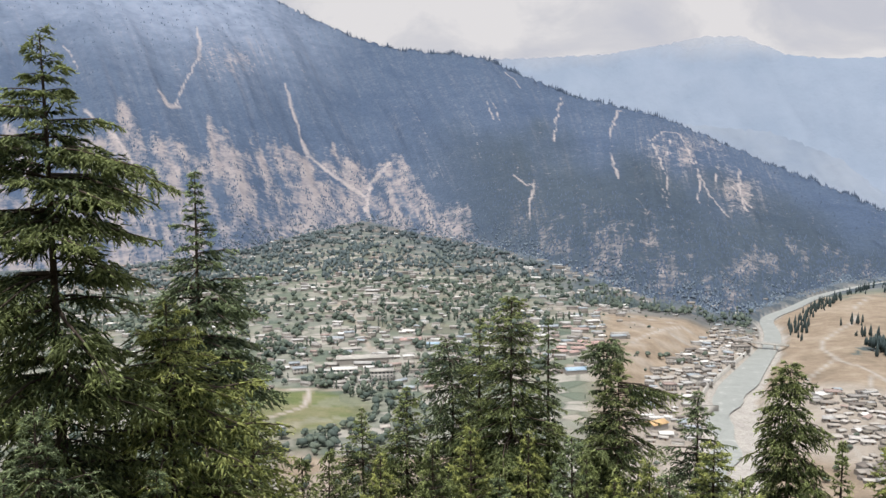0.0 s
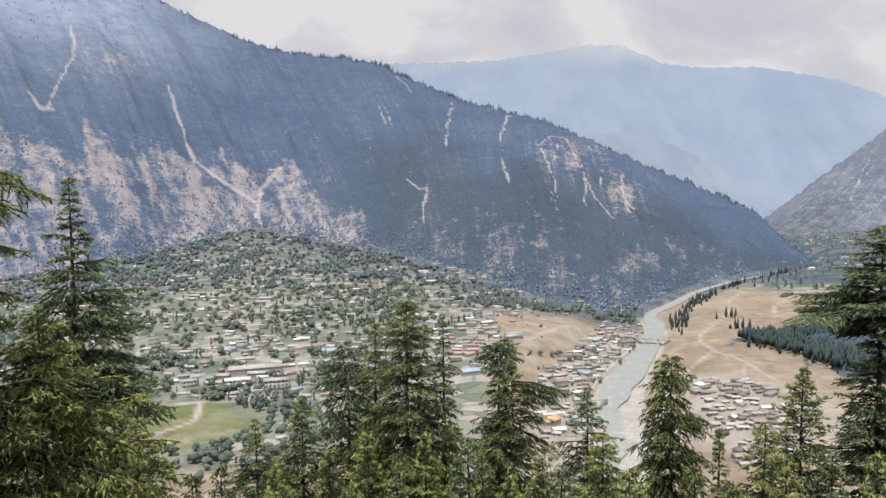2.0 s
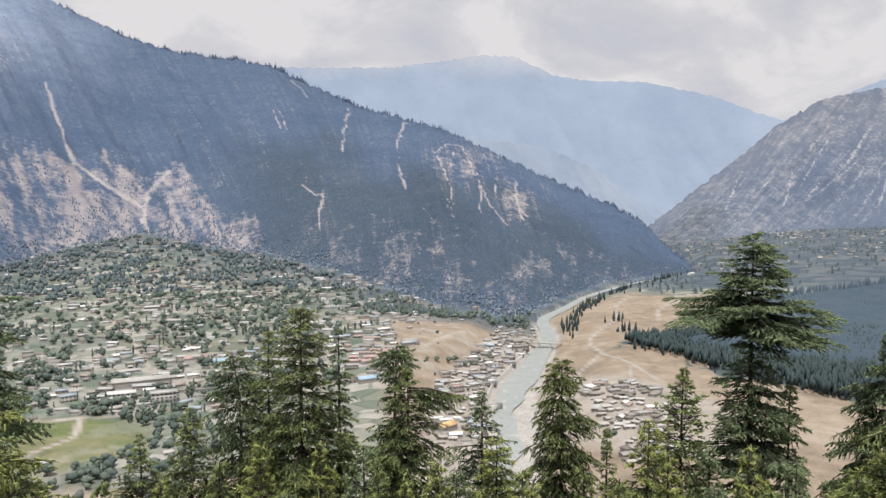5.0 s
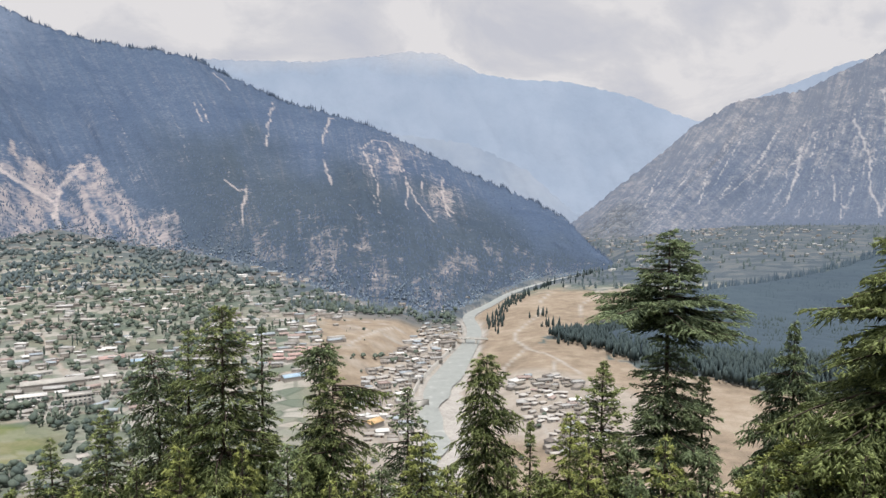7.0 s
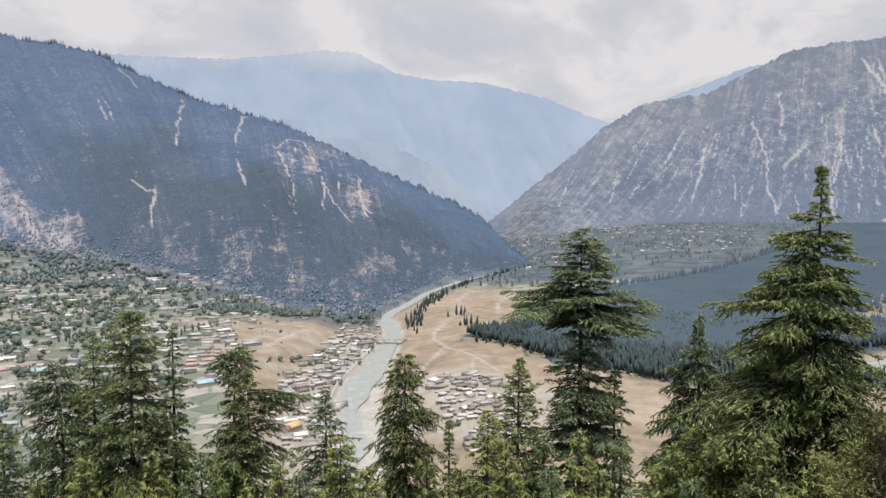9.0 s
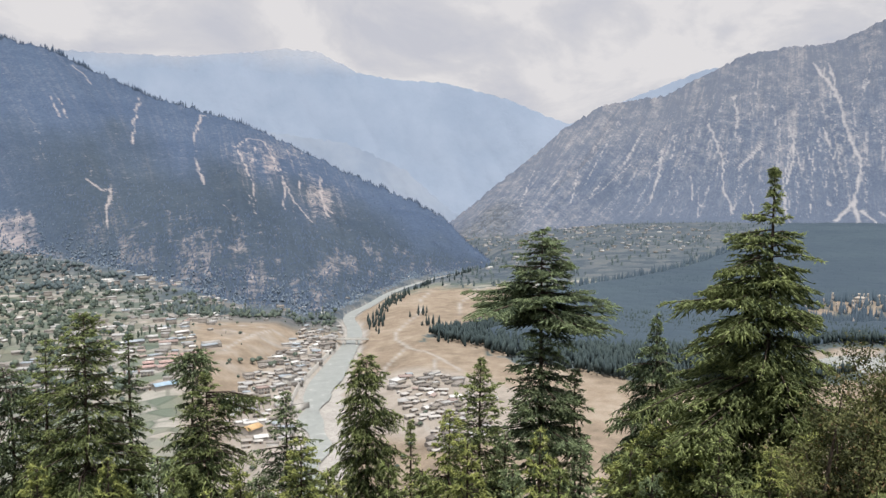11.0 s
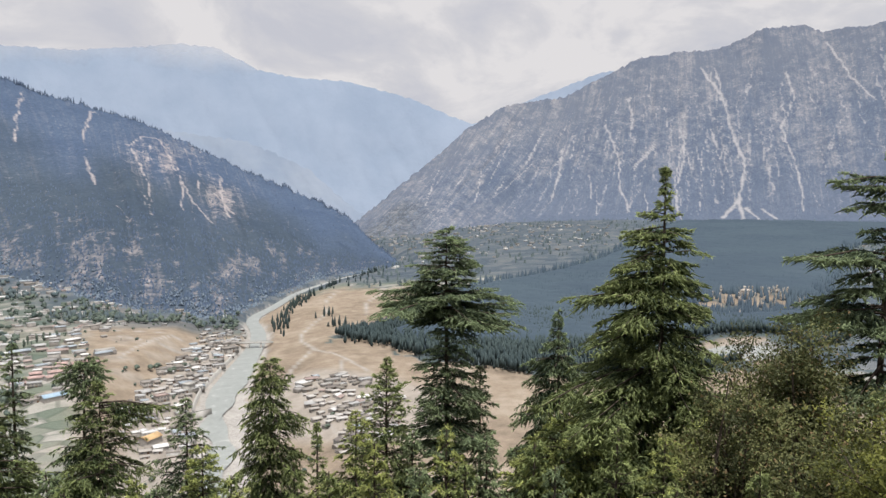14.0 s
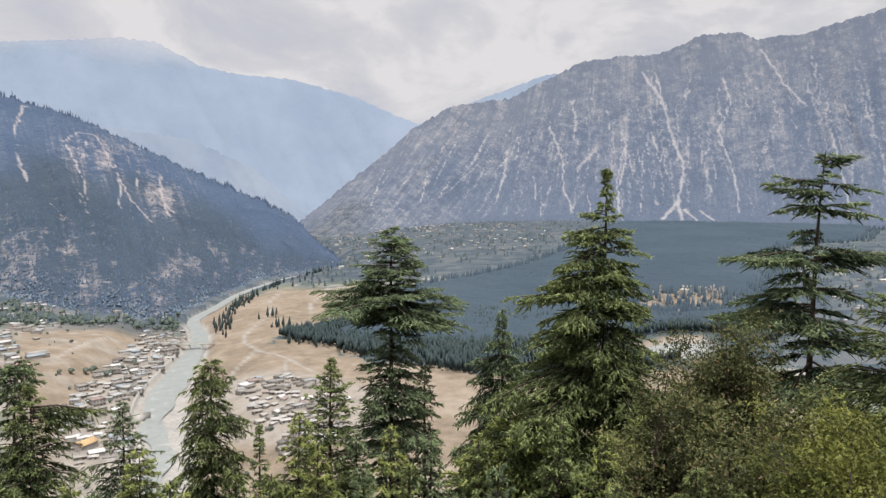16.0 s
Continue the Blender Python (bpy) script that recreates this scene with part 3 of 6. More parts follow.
SPUR = Mountain([(8, 3500, -60), (33, 3400, -60)], CREST_SPUR, 404, 20.0, 1.0)


def rills(mountain, lo, hi, n, seed):
    """Thin side gullies that wander down the slope: width, strength and points of bearing and height."""
    r = np.random.default_rng(seed)
    out = []
    for _ in range(n):
        top = r.uniform(0.35, 0.97)
        low = max(0.06, top - r.uniform(0.12, 0.42))
        t = np.linspace(top, low, 6)
        a = r.uniform(lo, hi)
        a = a - table(a, mountain.slant, 1) * (t - top) + np.cumsum(r.normal(size=6) * 0.10)
        out.append((r.uniform(0.05, 0.10), r.uniform(0.3, 0.85), a, t))
    return out


def rill_mask(A, S, lines):
    out = np.zeros_like(A)
    for width, strong, a, s in lines:
        box = (A > a.min() - 0.6) & (A < a.max() + 0.6) & (S > s.min() - 0.02) & (S < s.max() + 0.02)
        if not box.any():
            continue
        X = A[box] + (vnoise(A[box] * 4, S[box] * 60, 78) - 0.5) * 0.25
        d, k = to_line(X, S[box] * 20, np.stack([a, s * 20], 1))
        out[box] = np.maximum(out[box], strong * step((width * (0.5 + 0.7 * k) - np.abs(d)) / width))
    return out


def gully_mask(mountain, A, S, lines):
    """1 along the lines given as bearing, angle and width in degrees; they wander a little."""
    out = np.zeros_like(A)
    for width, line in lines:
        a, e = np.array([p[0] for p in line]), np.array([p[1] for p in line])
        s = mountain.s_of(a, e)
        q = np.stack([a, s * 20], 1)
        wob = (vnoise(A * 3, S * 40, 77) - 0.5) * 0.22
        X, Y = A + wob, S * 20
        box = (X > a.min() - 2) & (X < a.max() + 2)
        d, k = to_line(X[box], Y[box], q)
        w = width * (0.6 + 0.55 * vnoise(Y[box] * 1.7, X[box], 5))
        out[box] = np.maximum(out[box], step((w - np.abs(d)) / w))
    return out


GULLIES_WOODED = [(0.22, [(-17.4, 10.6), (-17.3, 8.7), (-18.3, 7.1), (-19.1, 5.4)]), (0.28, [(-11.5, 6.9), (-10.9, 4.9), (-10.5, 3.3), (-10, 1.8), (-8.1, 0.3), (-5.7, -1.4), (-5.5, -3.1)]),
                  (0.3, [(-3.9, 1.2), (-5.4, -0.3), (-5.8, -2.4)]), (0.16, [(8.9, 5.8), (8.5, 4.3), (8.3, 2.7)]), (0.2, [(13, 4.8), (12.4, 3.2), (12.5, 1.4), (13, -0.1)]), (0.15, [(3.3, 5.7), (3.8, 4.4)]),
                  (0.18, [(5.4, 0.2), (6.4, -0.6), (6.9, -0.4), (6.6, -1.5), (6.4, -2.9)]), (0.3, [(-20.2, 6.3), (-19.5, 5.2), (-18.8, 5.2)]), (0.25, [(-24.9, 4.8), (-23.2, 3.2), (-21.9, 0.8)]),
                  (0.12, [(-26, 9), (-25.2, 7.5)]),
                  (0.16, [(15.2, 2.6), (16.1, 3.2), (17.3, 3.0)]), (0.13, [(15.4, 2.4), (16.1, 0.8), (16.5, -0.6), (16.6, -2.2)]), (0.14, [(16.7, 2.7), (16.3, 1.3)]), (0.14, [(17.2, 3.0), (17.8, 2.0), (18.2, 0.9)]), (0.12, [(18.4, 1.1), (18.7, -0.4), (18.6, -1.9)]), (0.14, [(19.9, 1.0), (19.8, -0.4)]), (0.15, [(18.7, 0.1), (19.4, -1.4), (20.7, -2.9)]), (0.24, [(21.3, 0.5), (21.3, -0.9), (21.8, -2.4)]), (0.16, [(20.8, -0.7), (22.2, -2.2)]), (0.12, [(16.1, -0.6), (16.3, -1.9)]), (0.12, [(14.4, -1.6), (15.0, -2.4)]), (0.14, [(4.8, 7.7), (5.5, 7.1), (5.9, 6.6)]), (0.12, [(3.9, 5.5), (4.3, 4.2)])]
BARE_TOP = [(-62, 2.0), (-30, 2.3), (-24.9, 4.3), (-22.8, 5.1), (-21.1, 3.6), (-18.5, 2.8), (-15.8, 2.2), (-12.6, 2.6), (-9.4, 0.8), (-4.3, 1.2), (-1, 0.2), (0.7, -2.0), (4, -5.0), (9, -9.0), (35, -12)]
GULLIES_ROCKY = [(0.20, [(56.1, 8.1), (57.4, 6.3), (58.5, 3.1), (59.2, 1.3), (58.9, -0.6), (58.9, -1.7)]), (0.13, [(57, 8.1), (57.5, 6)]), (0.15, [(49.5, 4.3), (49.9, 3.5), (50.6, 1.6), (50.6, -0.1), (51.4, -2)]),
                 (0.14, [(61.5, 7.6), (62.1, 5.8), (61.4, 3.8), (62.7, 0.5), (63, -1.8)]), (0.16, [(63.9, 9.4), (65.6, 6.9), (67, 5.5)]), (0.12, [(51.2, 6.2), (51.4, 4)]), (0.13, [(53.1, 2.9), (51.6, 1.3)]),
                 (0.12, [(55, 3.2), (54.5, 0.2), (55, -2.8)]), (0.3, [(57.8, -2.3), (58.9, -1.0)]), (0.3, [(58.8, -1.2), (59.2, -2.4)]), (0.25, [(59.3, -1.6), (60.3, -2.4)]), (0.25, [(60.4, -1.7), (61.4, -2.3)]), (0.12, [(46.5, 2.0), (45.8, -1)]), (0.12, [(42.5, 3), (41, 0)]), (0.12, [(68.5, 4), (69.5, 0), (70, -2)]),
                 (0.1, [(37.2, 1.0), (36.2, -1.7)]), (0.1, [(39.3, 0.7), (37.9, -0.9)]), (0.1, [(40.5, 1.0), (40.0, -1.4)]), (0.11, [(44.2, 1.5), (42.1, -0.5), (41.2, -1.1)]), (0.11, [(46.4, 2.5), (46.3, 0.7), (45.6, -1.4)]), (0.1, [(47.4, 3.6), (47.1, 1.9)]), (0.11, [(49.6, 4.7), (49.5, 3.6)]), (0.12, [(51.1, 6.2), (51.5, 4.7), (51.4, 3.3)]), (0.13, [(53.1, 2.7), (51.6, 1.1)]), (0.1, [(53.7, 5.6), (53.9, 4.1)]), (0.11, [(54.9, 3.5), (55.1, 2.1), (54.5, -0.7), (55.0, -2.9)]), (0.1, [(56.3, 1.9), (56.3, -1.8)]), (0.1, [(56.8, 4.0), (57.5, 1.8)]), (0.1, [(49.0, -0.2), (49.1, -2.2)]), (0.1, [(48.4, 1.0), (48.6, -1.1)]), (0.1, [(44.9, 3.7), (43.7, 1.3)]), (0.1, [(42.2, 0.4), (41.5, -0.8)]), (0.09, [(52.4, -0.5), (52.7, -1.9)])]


def cover_wooded(A, S, p):
    el = np.degrees(np.arctan2(p[..., 2] - EYE, np.hypot(p[..., 0], p[..., 1])))
    top = table(A, BARE_TOP, 1)
    n = fbm(A * 1.6, S * 9, 55, 4) - 0.5
    strip = fbm(WOODED.down(A, S) * 0.55, S * 2.5, 57, 4) - 0.5
    groves = fbm(WOODED.down(A, S) * 2.4, S * 20, 58, 4) - 0.5
    bare = step((top + 0.8 - el + 3.0 * n + 5.0 * strip) / 1.8) * np.clip(0.60 + 1.5 * groves + 1.2 * strip, 0, 1)
    patch = np.exp(-(((A - 17.5) / 2.6) ** 2 + ((el - 1.6) / 1.5) ** 2)) + np.exp(-(((A - 21.5) / 1.6) ** 2 + ((el + 0.9) / 1.6) ** 2)) + 0.8 * np.exp(-(((A + 15.5) / 2.5) ** 2 + ((el - 8.6) / 1.2) ** 2))
    patch = patch + 0.8 * np.exp(-(((A - 6.4) / 1.0) ** 2 + ((el + 2.6) / 1.1) ** 2)) + 0.7 * np.exp(-(((A + 0.6) / 1.0) ** 2 + ((el - 0.2) / 0.7) ** 2))
    bare = np.maximum(bare, 0.66 * patch * (0.6 + 1.6 * n + strip))
    low = step((0.10 - S) / 0.08) * 0.35 * step((2 - A) / 6)
    low = np.maximum(low, step((A - 2) / 6) * step((0.40 - S + 0.6 * n) / 0.35) * (0.20 + 1.3 * n))
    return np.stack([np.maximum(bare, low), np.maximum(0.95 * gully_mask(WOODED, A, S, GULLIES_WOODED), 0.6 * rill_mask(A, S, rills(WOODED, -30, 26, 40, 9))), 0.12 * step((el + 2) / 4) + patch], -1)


def cover_rocky(A, S, p):
    el = np.degrees(np.arctan2(p[..., 2] - EYE, np.hypot(p[..., 0], p[..., 1])))
    n = fbm(A * 1.2, S * 7, 66, 4) - 0.5
    bare = 0.34 + 0.5 * n + 0.35 * (fbm(ROCKY.down(A, S) * 0.8, S * 2.0, 67, 4) - 0.5)
    bare = np.maximum(bare, 0.85 * np.exp(-(((A - 59.4) / 1.5) ** 2 + ((el + 1.9) / 0.75) ** 2)))
    apron = step((47 - A) / 5) * step((-0.8 - el) / 1.0)
    bare = np.maximum(bare, apron * 0.40)
    foot = step((1.2 - el + 4 * n) / 1.5) * step((A - 40) / 6) * 0.5
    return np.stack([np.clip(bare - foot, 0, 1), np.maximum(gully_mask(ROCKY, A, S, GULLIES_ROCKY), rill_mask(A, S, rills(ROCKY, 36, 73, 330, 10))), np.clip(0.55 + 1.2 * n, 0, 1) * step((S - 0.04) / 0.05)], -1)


def build_mountains():
    az = np.concatenate([np.arange(-62, -32, 1.0), np.arange(-32, 34.41, 0.15)])
    # last argument: mask of the painted haze, strongest at the upper left
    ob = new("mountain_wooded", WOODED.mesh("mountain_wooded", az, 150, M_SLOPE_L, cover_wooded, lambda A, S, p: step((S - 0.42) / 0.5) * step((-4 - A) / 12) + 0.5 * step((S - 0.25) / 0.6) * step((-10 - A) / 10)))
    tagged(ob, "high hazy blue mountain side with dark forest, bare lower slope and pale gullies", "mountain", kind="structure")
    az = np.concatenate([np.arange(29, 74, 0.11), np.arange(74, 104.1, 1.0)])
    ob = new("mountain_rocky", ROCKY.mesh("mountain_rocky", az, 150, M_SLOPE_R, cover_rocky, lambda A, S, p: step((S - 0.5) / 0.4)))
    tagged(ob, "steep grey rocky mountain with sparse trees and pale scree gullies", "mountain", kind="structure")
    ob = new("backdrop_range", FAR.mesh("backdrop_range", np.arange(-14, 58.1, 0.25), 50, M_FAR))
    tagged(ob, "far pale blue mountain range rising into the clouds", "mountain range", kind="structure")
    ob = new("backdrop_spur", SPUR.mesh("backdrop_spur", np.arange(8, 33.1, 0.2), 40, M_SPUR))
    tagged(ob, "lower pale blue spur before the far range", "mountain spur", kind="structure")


def build_water():
    c = RIVER_LINE
    t = np.gradient(c, axis=0)
    t /= np.hypot(t[:, 0], t[:, 1])[:, None]
    nrm = np.stack([-t[:, 1], t[:, 0]], 1)
    half = river_half(c[:, 1])
    s = np.arange(len(c))
    low = step((740 - c[:, 1]) / 120)
    off = half * low * (0.26 + 0.14 * np.sin(s * 0.8))
    w = half * (0.80 - low * (0.40 + 0.12 * np.sin(s * 1.3 + 1)))
    cols = []
    for k in np.linspace(-1, 1, 9):
        q = c + nrm * (off + k * w)[:, None]
        cols.append(np.concatenate([q, np.full((len(q), 1), -0.25)], 1))
    ob = new("water", mesh_np("water", np.stack(cols, 1).reshape(-1, 3), grid_faces(len(c), 9), [M_WATER], smooth=True))
    tagged(ob, "milky grey-green river running over a pale gravel bed", "river", kind="structure")
    a = np.linspace(0, 2 * np.pi, 49)[:-1]
    rim = 1.0 + 0.12 * np.sin(a * 3) + 0.08 * np.sin(a * 5 + 1)
    zp = float(ground_height(np.array([785.0]), np.array([466.0]))[0]) + 3.0
    v = [(785, 466, zp)] + [(785 + 57 * k * math.cos(b), 466 + 38 * k * math.sin(b), zp) for k, b in zip(rim, a)]
    f = [(0, i + 1, (i + 1) % 48 + 1) for i in range(48)]
    ob = new("water_pool", mesh_np("water_pool", v, f, [M_WATER]))
    tagged(ob, "still river pool beside a sandy bank", "pool", kind="structure")


build_ground()
build_mountains()
build_water()
# ---- woods and trees of the valley ----
rng = np.random.default_rng(7)
AT = lambda az, r: (r * np.sin(np.radians(az)), r * np.cos(np.radians(az)))


def scatter_mesh(name, base_v, base_f, pos, height, width, turn, mat, jitter=0.0, smooth=False):
    """Many small plants in one mesh: the same shape, stretched, turned and shaken one by one."""
    n, k = len(pos), len(base_v)
    c, s = np.cos(turn)[:, None], np.sin(turn)[:, None]
    b = base_v[None] * np.stack([width, width, height], -1)[:, None, :]
    if jitter:
        b = b * (1 + jitter * rng.normal(size=(n, k, 1)))
    v = np.stack([b[..., 0] * c - b[..., 1] * s, b[..., 0] * s + b[..., 1] * c, b[..., 2]], -1) + pos[:, None, :]
    f = base_f[None] + (np.arange(n) * k)[:, None, None]
    return mesh_np(name, v.reshape(-1, 3), f.reshape(-1, 3), [mat], smooth=smooth)


def cone_shape(sides=6, tiers=((0.08, 0.5, 0.62), (0.42, 0.36, 1.0))):
    """A small conifer of stacked skirts: bottom, radius, top."""
    v, f = [], []
    for z0, rad, z1 in tiers:
        o = len(v)
        for i in range(sides):
            a = 2 * math.pi * i / sides + z0 * 9
            q = rad * (1.0 if i % 2 else 0.72)
            v.append((q * math.cos(a), q * math.sin(a), z0 + (0.05 if i % 2 else 0.0)))
        v.append((0, 0, z1))
        f += [(o + i, o + (i + 1) % sides, o + sides) for i in range(sides)]
    return np.array(v), np.array(f)


def ico(sub=1):
    bm = bmesh.new()
    bmesh.ops.create_icosphere(bm, subdivisions=sub, radius=1.0)
    v = np.array([x.co[:] for x in bm.verts])
    f = np.array([[x.index for x in p.verts] for p in bm.faces])
    bm.free()
    return v, f


def crown_shape(lobes, seed):
    """A broad-leaved crown seen from far: uneven lobes over a short trunk."""
    r = np.random.default_rng(seed)
    iv, jf = ico(1)
    v, f = [], []
    for cx, cy, cz, rad in lobes:
        f.append(jf + sum(len(q) for q in v))
        v.append(iv * rad * (1 + 0.22 * r.normal(size=(len(iv), 1))) * (1, 1, 0.95) + (cx, cy, cz))
    t = np.array([(0.07, 0, 0), (-0.04, 0.06, 0), (-0.04, -0.06, 0), (0, 0, 0.5)])
    f.append(np.array([(0, 1, 3), (1, 2, 3), (2, 0, 3)]) + sum(len(q) for q in v))
    v.append(t)
    return np.concatenate(v), np.concatenate(f)


ROUND = [crown_shape([(0, 0, 0.62, 0.36), (0.24, 0.1, 0.5, 0.26), (-0.2, 0.14, 0.48, 0.27)], 1), crown_shape([(0.05, 0, 0.6, 0.4), (-0.25, -0.1, 0.45, 0.26)], 2)]
SINGLE = crown_shape([(0, 0, 0.55, 0.46)], 4)
POPLAR = crown_shape([(0, 0, 0.35, 0.2), (0.03, 0.02, 0.58, 0.19), (0, 0, 0.82, 0.15)], 3)
CONE = cone_shape()
CONE_SMALL = cone_shape(5, ((0.0, 0.5, 1.0),))


def spindle_shape(rings, sides=6):
    """A closed slim crown: heights and radii from the bottom up, to a point."""
    v, f = [(0, 0, rings[0][0] - 0.02)], []
    for k, (z, q) in enumerate(rings):
        for i in range(sides):
            a = 2 * math.pi * i / sides + k * 0.5
            v.append((q * (1.1 if i % 2 else 0.86) * math.cos(a), q * (1.1 if i % 2 else 0.86) * math.sin(a), z))
    v.append((0, 0, 1.0))
    for i in range(sides):
        j = (i + 1) % sides
        f.append((0, 1 + j, 1 + i))
        for k in range(len(rings) - 1):
            a, b = 1 + k * sides, 1 + (k + 1) * sides
            f += [(a + i, a + j, b + j), (a + i, b + j, b + i)]
        a = 1 + (len(rings) - 1) * sides
        f.append((a + i, a + j, len(v) - 1))
    return np.array(v), np.array(f)


SPINDLE = spindle_shape([(0.28, 0.40), (0.62, 0.36)], 5)
SPINDLE_LOW = spindle_shape([(0.08, 0.34), (0.25, 0.48), (0.62, 0.27)])
STEM = (np.array([(0.03, 0, 0), (-0.015, 0.026, 0), (-0.015, -0.026, 0), (0, 0, 0.45)]), np.array([(0, 1, 3), (1, 2, 3), (2, 0, 3)]))


def on_ground(x, y, sink=0.3):
    return np.stack([x, y, ground_height(x, y) - sink], -1)


def stuff(name, mesh, label, category):
    return tagged(new(name, mesh), label, category, kind="stuff")


def forest_plain():
    x = np.concatenate([rng.uniform(430, 2950, 90000), rng.uniform(430, 1150, 14000)])
    y = np.concatenate([rng.uniform(300, 2250, 90000), rng.uniform(380, 950, 14000)])
    n, r = len(x), np.hypot(x, y)
    keep = inside(x, y, FOREST_EDGE) & (rng.random(n) < np.where(r < 1050, 1.0, np.clip(0.85 - r / 3800, 0.18, 1))) & (pool_ring(x, y) > 2.15) & ((mound_ring(x, y) > 0.8) | (rng.random(n) < 0.3))
    keep &= hill_height(x, y) < 10
    # closed canopy in the depth of the wood, under the tree tops
    cx, cy = np.meshgrid(np.arange(430, 2960, 9.0), np.arange(300, 2260, 9.0), indexing="ij")
    deep = inside(cx, cy, FOREST_EDGE) & (np.hypot(cx, cy) > 840) & (pool_ring(cx, cy) > 2.3) & (mound_ring(cx, cy) > 1.1)
    for dx, dy in ((30, 0), (-30, 0), (0, 30), (0, -30)):
        deep &= inside(cx + dx, cy + dy, FOREST_EDGE)
    soft = deep.astype(float)
    for _ in range(13):
        soft[1:-1, 1:-1] = (soft[1:-1, 1:-1] * 2 + soft[:-2, 1:-1] + soft[2:, 1:-1] + soft[1:-1, :-2] + soft[1:-1, 2:]) / 6 * deep[1:-1, 1:-1]
    soft = np.clip((soft - 0.3) / 0.6, 0, 1)
    cz = ground_height(cx, cy) - 1 + soft * (14.5 + 3.0 * (rng.random(cx.shape) - 0.5) + 6 * (fbm(cx / 45, cy / 45, 44, 3) - 0.5))
    f = grid_faces(*cx.shape)
    f = f[deep.ravel()[f].all(1)]
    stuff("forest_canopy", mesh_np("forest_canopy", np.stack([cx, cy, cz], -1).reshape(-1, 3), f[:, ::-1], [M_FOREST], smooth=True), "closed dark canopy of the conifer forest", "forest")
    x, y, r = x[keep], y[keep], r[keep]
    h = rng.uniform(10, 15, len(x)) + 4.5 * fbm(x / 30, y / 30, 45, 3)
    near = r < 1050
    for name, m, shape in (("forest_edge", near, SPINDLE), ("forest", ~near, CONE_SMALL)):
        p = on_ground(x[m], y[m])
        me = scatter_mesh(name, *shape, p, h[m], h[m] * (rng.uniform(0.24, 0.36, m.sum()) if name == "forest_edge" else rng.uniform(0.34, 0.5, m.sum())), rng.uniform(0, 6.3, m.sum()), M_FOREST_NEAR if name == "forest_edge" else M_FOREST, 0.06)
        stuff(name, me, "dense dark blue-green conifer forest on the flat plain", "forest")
        if name == "forest_edge":
            me = scatter_mesh("forest_trunks", *STEM, p, h[m], h[m] * 0.5, rng.uniform(0, 6.3, m.sum()), M_TRUNK)
            stuff("forest_trunks", me, "pale bare trunks under the forest edge", "forest")


def mountain_trees():
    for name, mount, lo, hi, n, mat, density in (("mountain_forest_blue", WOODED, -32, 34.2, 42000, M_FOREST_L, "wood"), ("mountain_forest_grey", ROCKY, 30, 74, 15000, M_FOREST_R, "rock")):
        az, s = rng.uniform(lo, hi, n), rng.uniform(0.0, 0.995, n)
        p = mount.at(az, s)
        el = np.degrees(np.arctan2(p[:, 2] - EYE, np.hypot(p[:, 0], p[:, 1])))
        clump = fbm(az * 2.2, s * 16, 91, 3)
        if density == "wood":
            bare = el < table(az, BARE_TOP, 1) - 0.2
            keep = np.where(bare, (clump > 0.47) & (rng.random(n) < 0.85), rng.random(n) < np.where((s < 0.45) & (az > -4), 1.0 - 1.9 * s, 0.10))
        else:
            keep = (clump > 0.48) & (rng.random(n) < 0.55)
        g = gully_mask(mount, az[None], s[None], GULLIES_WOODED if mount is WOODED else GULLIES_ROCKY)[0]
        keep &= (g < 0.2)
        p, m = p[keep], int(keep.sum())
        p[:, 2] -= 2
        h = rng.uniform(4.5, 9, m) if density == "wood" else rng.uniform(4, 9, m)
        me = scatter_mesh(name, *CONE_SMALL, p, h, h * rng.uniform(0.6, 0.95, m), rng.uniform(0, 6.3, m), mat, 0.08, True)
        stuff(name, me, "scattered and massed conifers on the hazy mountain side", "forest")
    az = np.sort(rng.uniform(-14, 34, 1250))
    az = np.concatenate([az, rng.uniform(-4, 6, 90)])
    p = WOODED.at(az, np.full(len(az), 1.0) - rng.uniform(0, 0.012, len(az)))
    p[:, 2] -= 3
    h = rng.uniform(6, 17, len(az)) * (0.5 + 0.9 * vnoise(az * 1.5, az * 0, 12)) * np.interp(az, [-14, -4, 6, 14, 34], [0.7, 1.25, 1.2, 0.9, 0.7])
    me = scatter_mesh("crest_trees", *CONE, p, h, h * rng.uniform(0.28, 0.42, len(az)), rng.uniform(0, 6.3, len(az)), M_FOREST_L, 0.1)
    stuff("crest_trees", me, "ragged row of conifers along the mountain crest", "forest")


def town_area(az, r, x, y):
    d, _ = to_line(x, y, RIVER_LINE)
    return (d > river_half(y) + 12) & (r < table(az, FOOT_WOODED, 1) * 0.99) & (hill_height(x, y) < 3)


